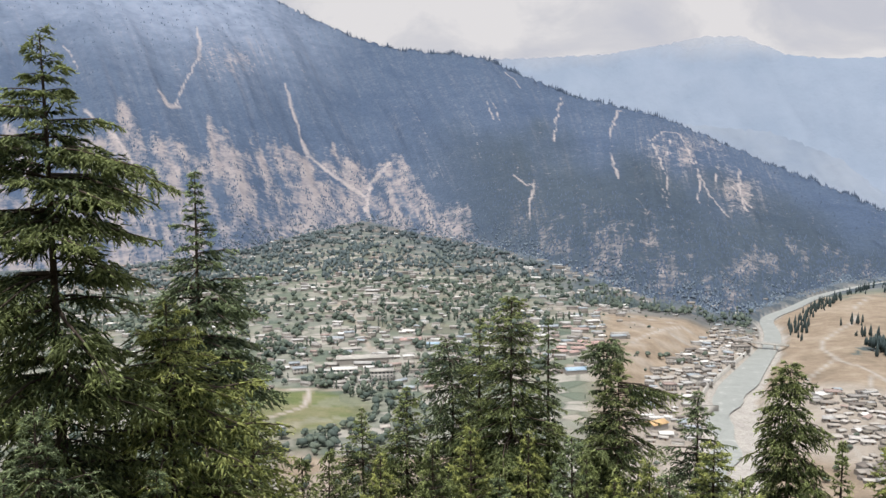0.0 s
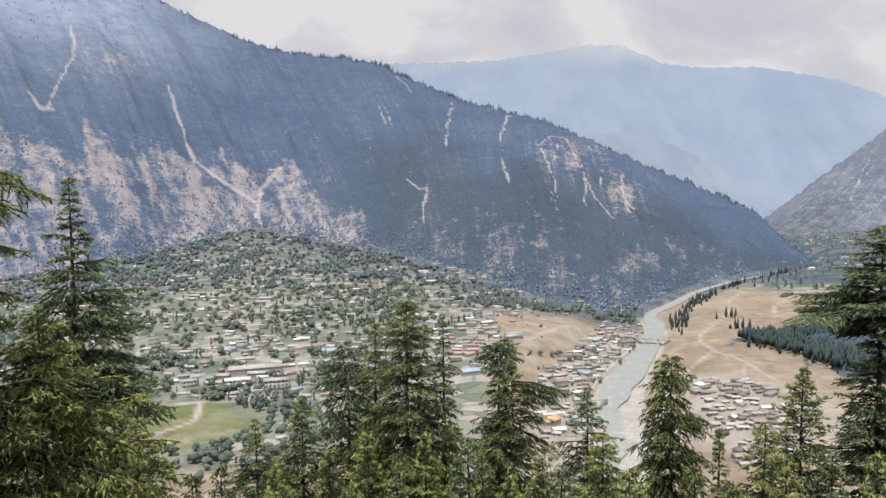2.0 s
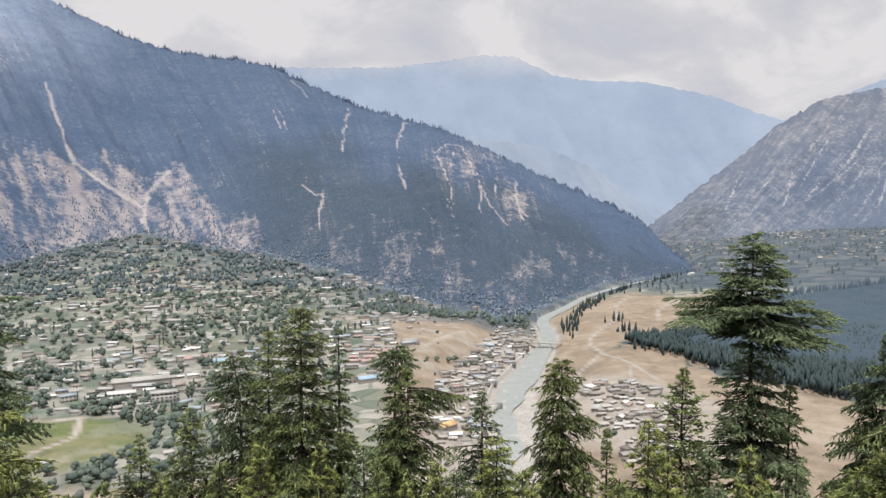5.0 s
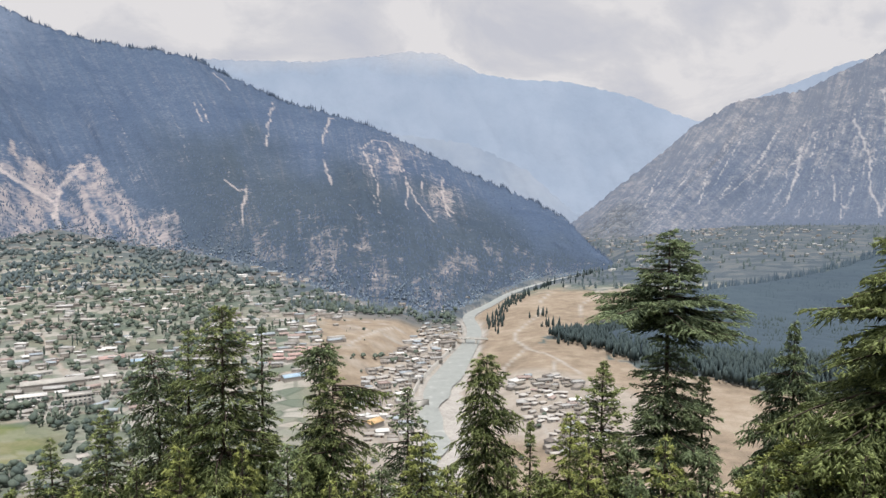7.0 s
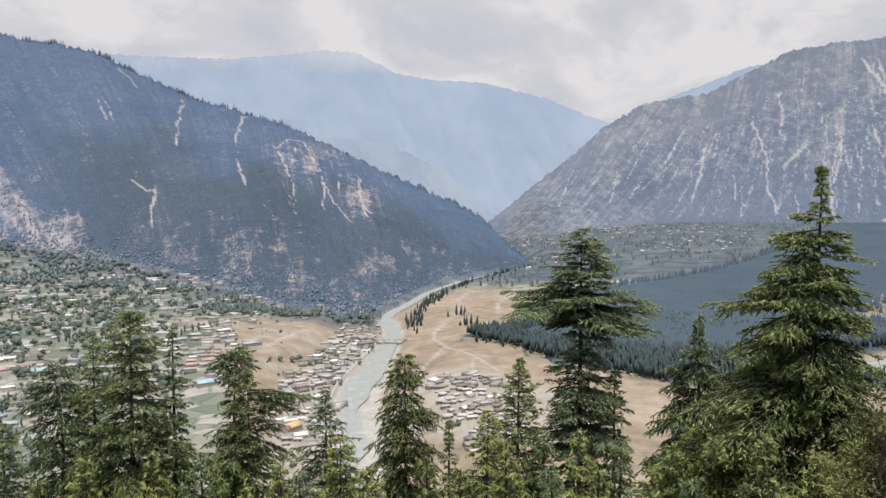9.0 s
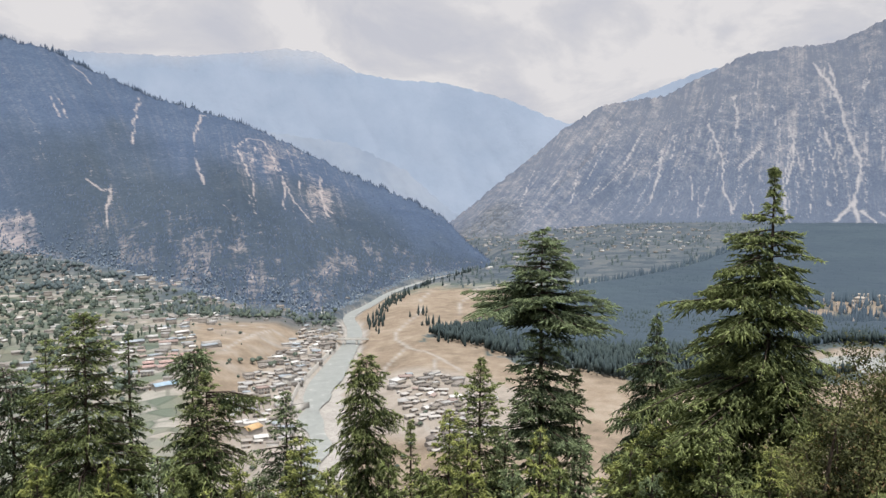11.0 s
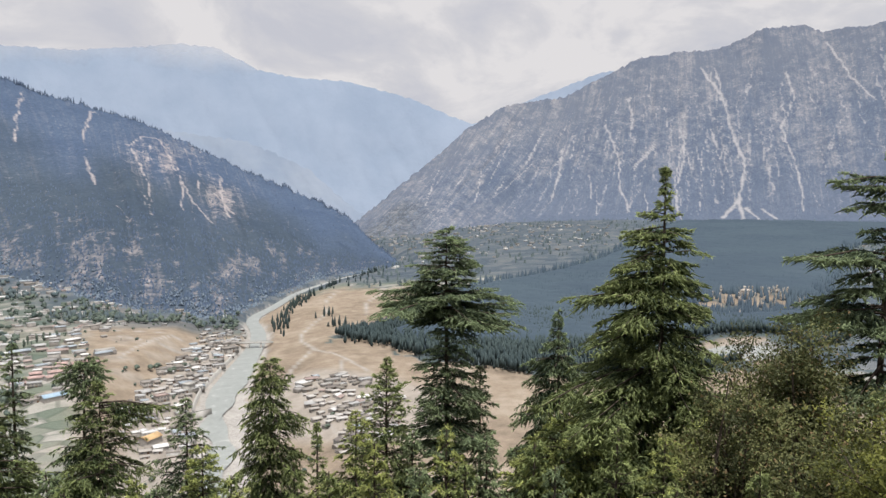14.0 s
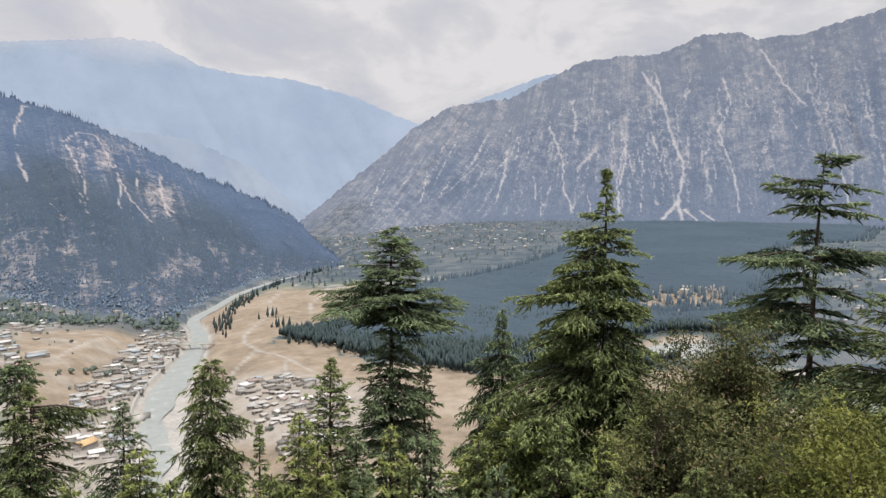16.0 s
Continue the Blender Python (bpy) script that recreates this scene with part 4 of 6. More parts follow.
def town_trees():
    n = 24000
    az = rng.uniform(-33, 34, n)
    r = np.sqrt(rng.uniform(470 ** 2, 2000 ** 2, n))
    x, y = AT(az, r)
    clump = fbm(x / 55, y / 55, 71, 3)
    meadow = np.hypot((x + 148) / 75, (y - 625) / 58) < 1.15
    bluff = (az > 8) & (r < 1030)
    chance = np.interp(r, [500, 800, 1100, 1500, 1900], [0.50, 0.46, 0.60, 0.66, 0.66]) * (0.3 + 1.4 * step((clump - 0.40) / 0.22)) + 0.35 * step((az - 12) / 6)
    chance = chance * (1 - 0.1 * step((r / table(az, FOOT_WOODED, 1) - 0.72) / 0.25) * step((12 - az) / 6))
    keep = town_area(az, r, x, y) & ~meadow & (~bluff | (rng.random(n) < 0.2)) & (rng.random(n) < chance)
    x, y, r, az = x[keep], y[keep], r[keep], az[keep]
    kind = rng.random(len(x))
    h = rng.uniform(4.0, 9.5, len(x)) * np.where((az > 8) & (r < 1030), 0.45, 1.0)
    p = on_ground(x, y)
    for k, (name, lo, hi, shape, wide) in enumerate((("orchard_trees", 0, 0.46, ROUND[0], 1.15), ("walnut_trees", 0.46, 0.84, ROUND[1], 1.05), ("poplars", 0.84, 1.0, POPLAR, 0.7))):
        m = (kind >= lo) & (kind < hi)
        hh = h[m] * (1.35 if name == "poplars" else 1.0)
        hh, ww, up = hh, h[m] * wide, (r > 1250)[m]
        # beyond 1250 m the leaf colour with more painted haze takes over
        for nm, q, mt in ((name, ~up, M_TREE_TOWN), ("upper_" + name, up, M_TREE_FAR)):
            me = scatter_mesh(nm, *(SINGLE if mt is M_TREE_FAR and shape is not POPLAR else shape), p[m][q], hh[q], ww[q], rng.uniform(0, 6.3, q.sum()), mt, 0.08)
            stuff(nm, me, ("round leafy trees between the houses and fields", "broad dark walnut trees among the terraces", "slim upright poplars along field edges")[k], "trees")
    # lower slope of the spur, and the hillside villages under the rocky mountain
    az, r = rng.uniform(10, 34, 2600), rng.uniform(1050, 1950, 2600)
    x, y = AT(az, r)
    keep = town_area(az, r, x, y) & (fbm(x / 70, y / 70, 72, 3) > np.interp(az, [10, 17, 34], [0.62, 0.47, 0.40]))
    az2 = rng.uniform(31, 74, 2600)
    r2 = np.where(az2 > 64, rng.uniform(900, 2600, 2600), rng.uniform(1330, 3050, 2600))
    x2, y2 = AT(az2, r2)
    keep2 = ~inside(x2, y2, FOREST_EDGE) & (to_line(x2, y2, RIVER_LINE)[0] < -25) & (fbm(x2 / 60, y2 / 60, 73, 3) > 0.46)
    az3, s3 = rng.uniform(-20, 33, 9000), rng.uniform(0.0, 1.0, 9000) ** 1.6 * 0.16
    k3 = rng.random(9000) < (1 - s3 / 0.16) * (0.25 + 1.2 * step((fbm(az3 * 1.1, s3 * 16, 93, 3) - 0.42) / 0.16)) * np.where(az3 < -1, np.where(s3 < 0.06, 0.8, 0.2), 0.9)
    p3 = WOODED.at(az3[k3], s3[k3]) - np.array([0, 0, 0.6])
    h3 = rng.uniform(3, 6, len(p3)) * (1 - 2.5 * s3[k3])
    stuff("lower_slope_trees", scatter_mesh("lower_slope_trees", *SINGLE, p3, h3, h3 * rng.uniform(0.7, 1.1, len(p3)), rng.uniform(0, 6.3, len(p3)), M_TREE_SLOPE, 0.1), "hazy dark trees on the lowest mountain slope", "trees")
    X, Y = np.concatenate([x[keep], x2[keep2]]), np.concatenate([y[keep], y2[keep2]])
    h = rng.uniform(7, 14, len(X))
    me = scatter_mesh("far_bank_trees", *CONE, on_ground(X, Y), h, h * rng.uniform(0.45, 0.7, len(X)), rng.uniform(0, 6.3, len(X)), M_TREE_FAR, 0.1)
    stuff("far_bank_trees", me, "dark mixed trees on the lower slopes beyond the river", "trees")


def lone_conifers():
    """Single dark conifers that stand about on the dry plateau and along its edge above the river."""
    me_t = scatter_mesh("trunk", np.array([(0.02, 0, 0), (-0.01, 0.018, 0), (-0.01, -0.018, 0), (0, 0, 0.5)]), np.array([(0, 1, 3), (1, 2, 3), (2, 0, 3)]), np.zeros((1, 3)), np.ones(1), np.ones(1), np.zeros(1), M_BARK)
    me_c = scatter_mesh("crown", *SPINDLE_LOW, np.zeros((1, 3)), np.ones(1), np.full(1, 0.30), np.zeros(1), M_FOREST_NEAR, 0.05)
    first = new("valley_conifer", None)
    for nm, me in (("trunk", me_t), ("crown", me_c)):
        o = new(nm, me)
        o.parent = first
    tagged(first, "dark upright conifer on the dry riverside plateau", "tree", "conifers on the plateau")
    spots = []
    for (ax, ay), (bx, by), n, wide in (((436, 930), (500, 1020), 46, 14), ((500, 1030), (585, 1135), 40, 13), ((600, 1160), (700, 1245), 24, 12), ((428, 925), (420, 860), 7, 10), ((470, 860), (515, 845), 9, 9), ((500, 925), (540, 950), 6, 12),
                                        ((560, 1120), (860, 1330), 26, 30), ((700, 1240), (900, 1400), 24, 22), ((455, 800), (470, 650), 16, 14), ((470, 650), (515, 515), 22, 14), ((560, 815), (650, 870), 14, 14)):
        for _ in range(n):
            k = rng.random()
            spots.append((ax + (bx - ax) * k + rng.normal() * wide * 0.5, ay + (by - ay) * k + rng.normal() * wide * 0.5))
    place = None
    for x, y in spots:
        z = float(ground_height(np.array([x]), np.array([y]))[0]) - 0.3
        if abs(float(to_line(np.array([x]), np.array([y]), RIVER_LINE)[0][0])) < river_half(y) + 7:
            continue
        h = rng.choice([rng.uniform(6, 10), rng.uniform(10, 16)])
        m = Matrix.LocRotScale((x, y, z), Euler((0, 0, rng.uniform(0, 6.3))), (h * rng.uniform(0.7, 1.1), h, h))
        if place is None:
            place = m
        else:
            copy_thing(first, m)
    first.matrix_basis = place


def marked_trees():
    """Single broad trees at the foot of the bluff and by the houses, and rows of poplars along the field edges."""
    r = np.random.default_rng(31)
    for name, shape, wide, label, spots in (
            ("walnut_tree", ROUND[0], 1.0, "dark round walnut tree beside the houses", [(16.2, 812, 8), (16.7, 822, 9), (17.4, 806, 8), (17.9, 815, 7), (15.3, 800, 7), (18.6, 838, 7), (14.6, 790, 6), (19.3, 855, 7), (-13.2, 770, 10), (-12.4, 782, 9),
             (-8.3, 806, 9), (-7.9, 812, 8), (-5.1, 845, 9), (-11.0, 890, 10), (-6.0, 905, 10), (1.2, 880, 9), (3.4, 900, 9), (27.4, 520, 5), (28.1, 540, 5), (28.8, 575, 5), (27.0, 500, 5), (29.3, 600, 5), (-9.6, 580, 7), (-8.8, 575, 8), (-7.7, 585, 8), (-6.6, 570, 7)]),
            ("poplar_tree", POPLAR, 0.85, "tall dark poplar at a field edge in the town", [(-2.9, 722, 14), (-3.1, 724, 13)] + [(0.4 + 0.33 * i, 962 + 4 * (i % 3), 11 + i % 3) for i in range(11)] + [(-13.9 + 0.3 * i, 838, 12 + i % 2) for i in range(5)]
             + [(-7.2 + 0.28 * i, 668 + 3 * (i % 2), 10 + i % 3) for i in range(7)] + [(8.3 + 0.4 * i, 905 + 7 * i, 9 + i % 2) for i in range(6)])):
        first, place = new(name, None), None
        part_mesh = scatter_mesh("crown", *shape, np.zeros((1, 3)), np.ones(1), np.full(1, wide), np.zeros(1), M_TREE_TOWN, 0.06)
        o = new("crown", part_mesh)
        o.parent = first
        o = new("trunk", scatter_mesh("trunk", *STEM, np.zeros((1, 3)), np.ones(1), np.full(1, 1.2), np.zeros(1), M_BARK))
        o.parent = first
        tagged(first, label, "tree", name.replace("_tree", "s") + " of the town")
        for az, dist, h in spots:
            x, y = AT(az + r.normal() * 0.05, dist + r.normal() * 3)
            m = Matrix.LocRotScale((x, y, float(ground_height(np.array([x]), np.array([y]))[0]) - 0.3), Euler((0, 0, r.uniform(0, 6.3))), (h * r.uniform(0.85, 1.2), h, h * r.uniform(0.9, 1.1)))
            if place is None:
                place = m
            else:
                copy_thing(first, m)
        first.matrix_basis = place


forest_plain()
marked_trees()
mountain_trees()
town_trees()


# ---- conifers and shrubs of the near hill ----
def unit(v):
    return v / np.maximum(np.linalg.norm(v, axis=-1, keepdims=True), 1e-9)


def tube(points, radii, sides=7):
    """A tapered limb along the points."""
    p = np.asarray(points, float)
    t = unit(np.gradient(p, axis=0))
    ref = np.where(np.abs(t[:, 2:3]) > 0.9, np.array([[1.0, 0, 0]]), np.array([[0, 0, 1.0]]))
    a = unit(np.cross(t, ref))
    b = np.cross(t, a)
    ang = np.linspace(0, 2 * np.pi, sides, endpoint=False)
    ring = p[:, None] + np.asarray(radii)[:, None, None] * (a[:, None] * np.cos(ang)[:, None] + b[:, None] * np.sin(ang)[:, None])
    f = []
    for i in range(len(p) - 1):
        for j in range(sides):
            q, w = i * sides + j, i * sides + (j + 1) % sides
            f += [(q, w, w + sides), (q, w + sides, q + sides)]
    return ring.reshape(-1, 3), np.array(f)


class Build:
    """Gathers triangles for one mesh."""

    def __init__(self):
        self.v, self.f, self.a, self.n = [], [], [], 0

    def add(self, v, f, age_shade=None):
        self.v.append(v)
        self.f.append(np.asarray(f) + self.n)
        self.a.append(np.zeros(len(v)) if age_shade is None else age_shade)
        self.n += len(v)

    def mesh(self, name, mat):
        return mesh_np(name, np.concatenate(self.v), np.concatenate(self.f), [mat], age_shade=np.concatenate(self.a))


def shoots(out, base, axis, length, age_shade, r, size, bristles=2):
    """Many needle-clad shoots at once: each a slim pointed brush with loose needles standing out of it."""
    n = len(base)
    tip = base + axis * length[:, None]
    tip[:, 2] -= length * r.uniform(0.0, 0.2, n)
    a = unit(np.cross(axis, r.normal(size=(n, 3))))
    b = np.cross(axis, a)
    rad = size * 0.34 * r.uniform(0.7, 1.3, n)
    root = base + axis * (length * 0.12)[:, None]
    ring = [root + (a * math.cos(q) + b * math.sin(q)) * rad[:, None] for q in (0.0, 2.09, 4.19)]
    v = np.stack([*ring, tip], 1).reshape(-1, 3)
    f = (np.arange(n)[:, None, None] * 4 + np.array([[0, 1, 3], [1, 2, 3], [2, 0, 3]])[None]).reshape(-1, 3)
    g = np.stack([age_shade * 0.7] * 3 + [np.minimum(1, age_shade * 1.3)], 1)
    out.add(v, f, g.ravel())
    if not bristles:
        return
    idx = np.repeat(np.arange(n), bristles)
    k = r.uniform(0.05, 0.9, len(idx))
    root = base[idx] + (tip - base)[idx] * k[:, None]
    ax = axis[idx]
    spread = r.normal(size=(len(idx), 3)) + np.array([0, 0, 0.25])
    spread = unit(spread - ax * (spread * ax).sum(1, keepdims=True))
    way = unit(ax * r.uniform(0.5, 1.1, (len(idx), 1)) + spread)
    ln = size * r.uniform(0.8, 1.5, len(idx))
    side = unit(np.cross(way, r.normal(size=(len(idx), 3)))) * (ln * 0.13)[:, None]
    v = np.stack([root - side, root + side, root + way * ln[:, None]], 1).reshape(-1, 3)
    out.add(v, np.arange(len(idx) * 3).reshape(-1, 3), np.repeat(np.clip(age_shade[idx] + 0.3 * (k - 0.4), 0, 1), 3))


def sprays(out, base, axis, length, age_shade, r, size, droop, gap, bristles):
    """Side twigs that carry shoots to both sides, like a feather, and one at the end."""
    count = np.clip((length / gap).astype(int), 1, 8)
    idx = np.repeat(np.arange(len(base)), count)
    k = np.concatenate([(np.arange(c) + 0.6) / c for c in count])
    k = np.clip(k + r.normal(size=len(k)) * 0.06, 0.1, 1.0)
    ax = axis[idx]
    side = unit(np.cross(ax, np.array([0, 0, 1.0])) + 1e-6) * np.where(r.random(len(idx)) < 0.5, -1.0, 1.0)[:, None]
    end = (k > 0.82)[:, None]
    way = unit(ax * r.uniform(0.7, 1.1, (len(idx), 1)) + side * np.where(end, 0.15, r.uniform(0.4, 0.9, (len(idx), 1))) + np.array([0, 0, -1.0]) * (0.8 * droop * r.uniform(0.1, 1.0, (len(idx), 1))) + 0.14 * r.normal(size=(len(idx), 3)))
    root = base[idx] + ax * (length[idx] * k)[:, None]
    ln = np.minimum(np.maximum(length[idx] * 0.5, 0.12), 3.3 * size) * r.uniform(0.75, 1.4, len(idx))
    shoots(out, root, way, ln, np.clip(age_shade[idx] * (0.75 + 0.35 * k), 0, 1), r, size, bristles)


def cedar(name, height, shape, seed, mat, detail=1.0, whorl=0.41, per=6, rise=24.0, droop=0.55, gaps=0.0, show=9.0, tip_bend=0.0, size=0.11, label="", group="", layered=0.0, bristles=2, tuft=1.0, skew=(0.0, 0.0), long_limbs=()):
    """A deodar: trunk, limbs in rough whorls, drooping fans of twigs set with needles.
    shape(h): reach of the limbs h metres below the tip. show: depth below the tip that is built in full."""
    r = np.random.default_rng(seed)
    thing = new(name, None)
    wood, leaf = Build(), Build()
    n = 14
    hh = np.linspace(0, 1, n)
    wob = 0.003 * height * np.stack([np.sin(hh * 5 + seed), np.cos(hh * 4 + seed)], 1) * hh[:, None]
    pts = np.concatenate([wob, (hh * height)[:, None]], 1)
    pts[-2:, 0] += tip_bend * np.array([0.35, 1.0])
    rad = np.maximum(0.010 * height * (1 - hh) ** 0.85 + 0.012, 0.012)
    v, f = tube(pts, rad, 8)
    wood.add(v, f)

    def bough(h, a, L, up, reach, deep, i):
        """One limb h metres below the tip, with twigs to both sides in a flat drooping fan."""
        here = np.array([np.interp(height - h, pts[:, 2], pts[:, j]) for j in range(3)])
        u = np.linspace(0, 1, 7)
        rho = u * L
        zz = np.tan(up) * rho - droop * 0.42 * L * u ** 2.2 + 0.02 * L * np.sin(u * 7 + i)
        bend = r.normal() * 0.18 * L * u ** 2
        b = np.stack([rho * math.cos(a) - bend * math.sin(a), rho * math.sin(a) + bend * math.cos(a), zz + r.normal() * 0.07], 1) + here
        v, f = tube(b[::2], np.maximum(0.016 * L * (1 - u[::2]) ** 0.8 + 0.006, 0.005), 3)
        wood.add(v, f)
        sp = (0.15 * (1.0 if L > 0.8 else 0.45) / tuft if not deep else 0.55) / detail
        nt_ = max(4, int(L / sp))
        q = np.repeat(np.sort(r.uniform(0.10, 1.0, nt_)), 2)
        root = np.stack([np.interp(q, u, b[:, j]) for j in range(3)], 1)
        tan = unit(np.stack([np.interp(q, u, np.gradient(b[:, j])) for j in range(3)], 1))
        side = unit(np.cross(tan, np.array([0, 0, 1.0]))) * np.tile([1.0, -1.0], nt_)[:, None]
        way = unit(side * r.uniform(0.6, 1.1, (len(q), 1)) + tan * r.uniform(0.5, 1.0, (len(q), 1)) + np.array([0, 0, -1.0]) * (droop * r.uniform(0.1, 0.85, (len(q), 1))))
        ln = np.clip(0.50 * L * (1.15 - q) * r.uniform(0.5, 1.2, len(q)), 0.10, 0.95)
        # new growth pale at the limb ends, painted shade towards the trunk
        age_shade = np.clip(0.25 + 0.75 * q ** 1.5, 0, 1) * np.clip(L / max(reach, 0.05), 0.5, 1.0)
        if deep:
            shoots(leaf, root, way, ln, age_shade, r, size * 3.0, 0)
        else:
            sprays(leaf, root, way, ln, age_shade, r, size * (0.7 if L < 0.45 else 1.0), droop, 0.15 / detail, bristles)
        lead = b[-3:]
        shoots(leaf, lead[:-1], unit(np.diff(lead, axis=0)), np.linalg.norm(np.diff(lead, axis=0), axis=1) * 1.2, np.ones(2), r, size, 5)

    h = 0.12
    while h < height * 0.97:
        deep = h > show
        reach = float(shape(h))
        k = max(3, per + int(r.integers(-1, 2)))
        turn = r.uniform(0, 6.3)
        layer = 1.0 + layered * math.sin(h * 2.6 + seed)
        for i in range(k):
            if r.random() < gaps or reach < 0.03:
                continue
            a = turn + 6.283 * i / k + r.normal() * 0.25
            L = reach * 1.22 * r.uniform(0.58, 1.15) * max(0.25, layer) * (1 + skew[1] * math.cos(a - radians(skew[0]) + seed * 1.7))
            if r.random() < 0.06:
                L *= 1.25
            up = math.radians((rise + 9) * math.exp(-h / 4.0) + r.normal() * 8.0 - 9)
            bough(h + r.normal() * 0.10 * min(1.0, h / 2), a, L, up, reach, deep, i)
        h += whorl * 1.0 * r.uniform(0.7, 1.3) * (0.55 + 0.45 * min(1.0, h / 3)) * (1.8 if deep else 1.0)
    # single long limbs: depth below the tip, compass angle, length, rise
    for h, ang, L, up in long_limbs:
        for k in range(3):
            bough(h + 0.14 * k, radians(ang) - seed * 1.7 + 0.22 * (k - 1), L * (1.0 - 0.14 * k), radians(up + 4 * k), L, False, k)
    shoots(leaf, pts[-2:-1] * 1.0, unit(pts[-1:] - pts[-2:-1]), np.array([np.linalg.norm(pts[-1] - pts[-2])]), np.ones(1), r, size * 0.4, 10)
    for nm, bld, mt in (("trunk", wood, M_BARK), ("crown", leaf, mat)):
        o = new(nm, bld.mesh(nm, mt))
        o.parent = thing
    tagged(thing, label, "tree", group)
    thing["tall"] = height
    return thing


def spot(az, el, dist):
    """Where a tree whose tip shows at that bearing and angle stands, and its height."""
    x, y = AT(az, dist)
    g = float(hill_height(np.array([x]), np.array([y]))[0]) - 0.4
    return x, y, g, EYE + dist * math.tan(radians(el)) - g


def stand(az, el, dist, **kw):
    x, y, g, h = spot(az, el, dist)
    t = cedar("cedar_tree", h, **kw)
    s = kw["seed"]
    # the trunk sways: set the foot so that the tip stands over its bearing
    tip = Matrix.Rotation(s * 1.7, 3, "Z") @ Vector((0.003 * h * math.sin(5 + s) + kw.get("tip_bend", 0.0), 0.003 * h * math.cos(4 + s), 0))
    t.matrix_basis = Matrix.LocRotScale((x - tip.x, y - tip.y, g), Euler((0, 0, s * 1.7)), None)
    del t["tall"]
    return t


def reach(*knots):
    hs, ls = [k[0] for k in knots], [k[1] for k in knots]
    return lambda h: np.interp(h, hs, ls)


HILL = "cedars on the near hillside"
# bearing and angle of the tip, distance; the reach of the limbs against depth below the tip
stand(-27.4, 9.6, 16, per=7, shape=reach((0, 0.15), (0.5, 0.35), (1.3, 0.8), (2.0, 1.3), (2.6, 2.1), (3.2, 2.0), (3.9, 1.3), (4.8, 1.9), (6, 2.0), (6.6, 1.6), (8, 1.9), (30, 2.2)), seed=3, mat=M_NEEDLE, size=0.075, tuft=1.35, droop=0.65, detail=1.25, show=12, tip_bend=0.25, whorl=0.52, layered=0.18, bristles=3, label="tall dark green deodar with drooping layered boughs and curved tip", group=HILL)
stand(-18.0, 0.6, 25, shape=reach((0, 0.06), (1.5, 0.35), (2.2, 0.7), (4, 1.6), (7, 2.2), (30, 3)), seed=5, mat=M_NEEDLE_BLUE, droop=0.5, label="deodar with a long thin spire above dense boughs", group=HILL)
stand(-20.3, -8.8, 17, shape=reach((0, 0.1), (1, 0.9), (3, 1.9), (6, 2.4), (30, 3)), seed=8, mat=M_NEEDLE_YOUNG, size=0.08, tuft=1.25, droop=0.6, label="bushy yellow-green young deodar", group=HILL)
stand(-14.6, -16.5, 19, shape=reach((0, 0.1), (1, 0.7), (3, 1.5), (30, 2.5)), seed=9, mat=M_NEEDLE_YOUNG, size=0.08, tuft=1.25, droop=0.55, label="bushy yellow-green young deodar", group=HILL)
stand(-6.4, -17.1, 38, shape=reach((0, 0.08), (1, 0.4), (3, 1.4), (6, 2.2), (30, 3)), seed=11, mat=M_NEEDLE, detail=0.8, label="slim pointed deodar below the viewpoint", group=HILL)
stand(-2.9, -15.6, 37, shape=reach((0, 0.1), (1, 0.6), (3, 1.5), (6, 2.1), (30, 3)), seed=12, mat=M_NEEDLE, detail=0.8, label="slim pointed deodar below the viewpoint", group=HILL)
stand(0.2, -12.1, 37, shape=reach((0, 0.25), (0.5, 0.9), (1.5, 1.4), (4, 1.5), (8, 2.2), (30, 3)), seed=13, mat=M_NEEDLE_BLUE, droop=0.85, detail=0.85, tip_bend=0.3, label="dark deodar with a rounded drooping top", group=HILL)
stand(2.8, -10.4, 36, shape=reach((0, 0.08), (1.5, 0.5), (4, 1.1), (8, 2.0), (30, 3)), seed=14, mat=M_NEEDLE, detail=0.85, gaps=0.12, label="slender deodar with an open spire", group=HILL)
stand(5.2, -8.9, 35, shape=reach((0, 0.12), (0.8, 0.8), (2, 1.2), (5, 2.0), (9, 3.0), (30, 3.6)), seed=15, mat=M_NEEDLE, detail=0.9, label="full dark green deodar with upswept top boughs", group=HILL)
stand(8.0, -10.4, 36, shape=reach((0, 0.06), (1, 0.35), (4, 0.8), (9, 1.3), (30, 2.0)), seed=16, mat=M_NEEDLE_BLUE, gaps=0.3, detail=0.95, whorl=0.36, droop=0.75, label="thin sparse deodar with its trunk showing", group=HILL)
stand(12.4, -12.0, 34, shape=reach((0, 0.3), (0.4, 0.95), (1.3, 0.9), (1.6, 0.3), (4, 1.2), (30, 2.4)), seed=17, mat=M_NEEDLE_BLUE, gaps=0.05, droop=0.8, detail=1.0, whorl=0.3, tip_bend=-0.2, label="broken-topped deodar with a ragged dark crown", group=HILL)
stand(13.2, -13.7, 33, shape=reach((0, 0.08), (1, 0.6), (3, 1.5), (6, 2.2), (30, 3)), seed=18, long_limbs=((0.8, -14, 2.7, 2), (1.1, -10, 2.4, 0)), mat=M_NEEDLE, detail=0.9, label="dense conical deodar on the slope", group=HILL)
stand(18.9, -15.3, 36, shape=reach((0, 0.1), (1, 0.6), (3, 1.3), (6, 1.9), (30, 2.8)), seed=19, mat=M_NEEDLE_BLUE, detail=0.85, label="dense conical blue-green deodar", group=HILL)
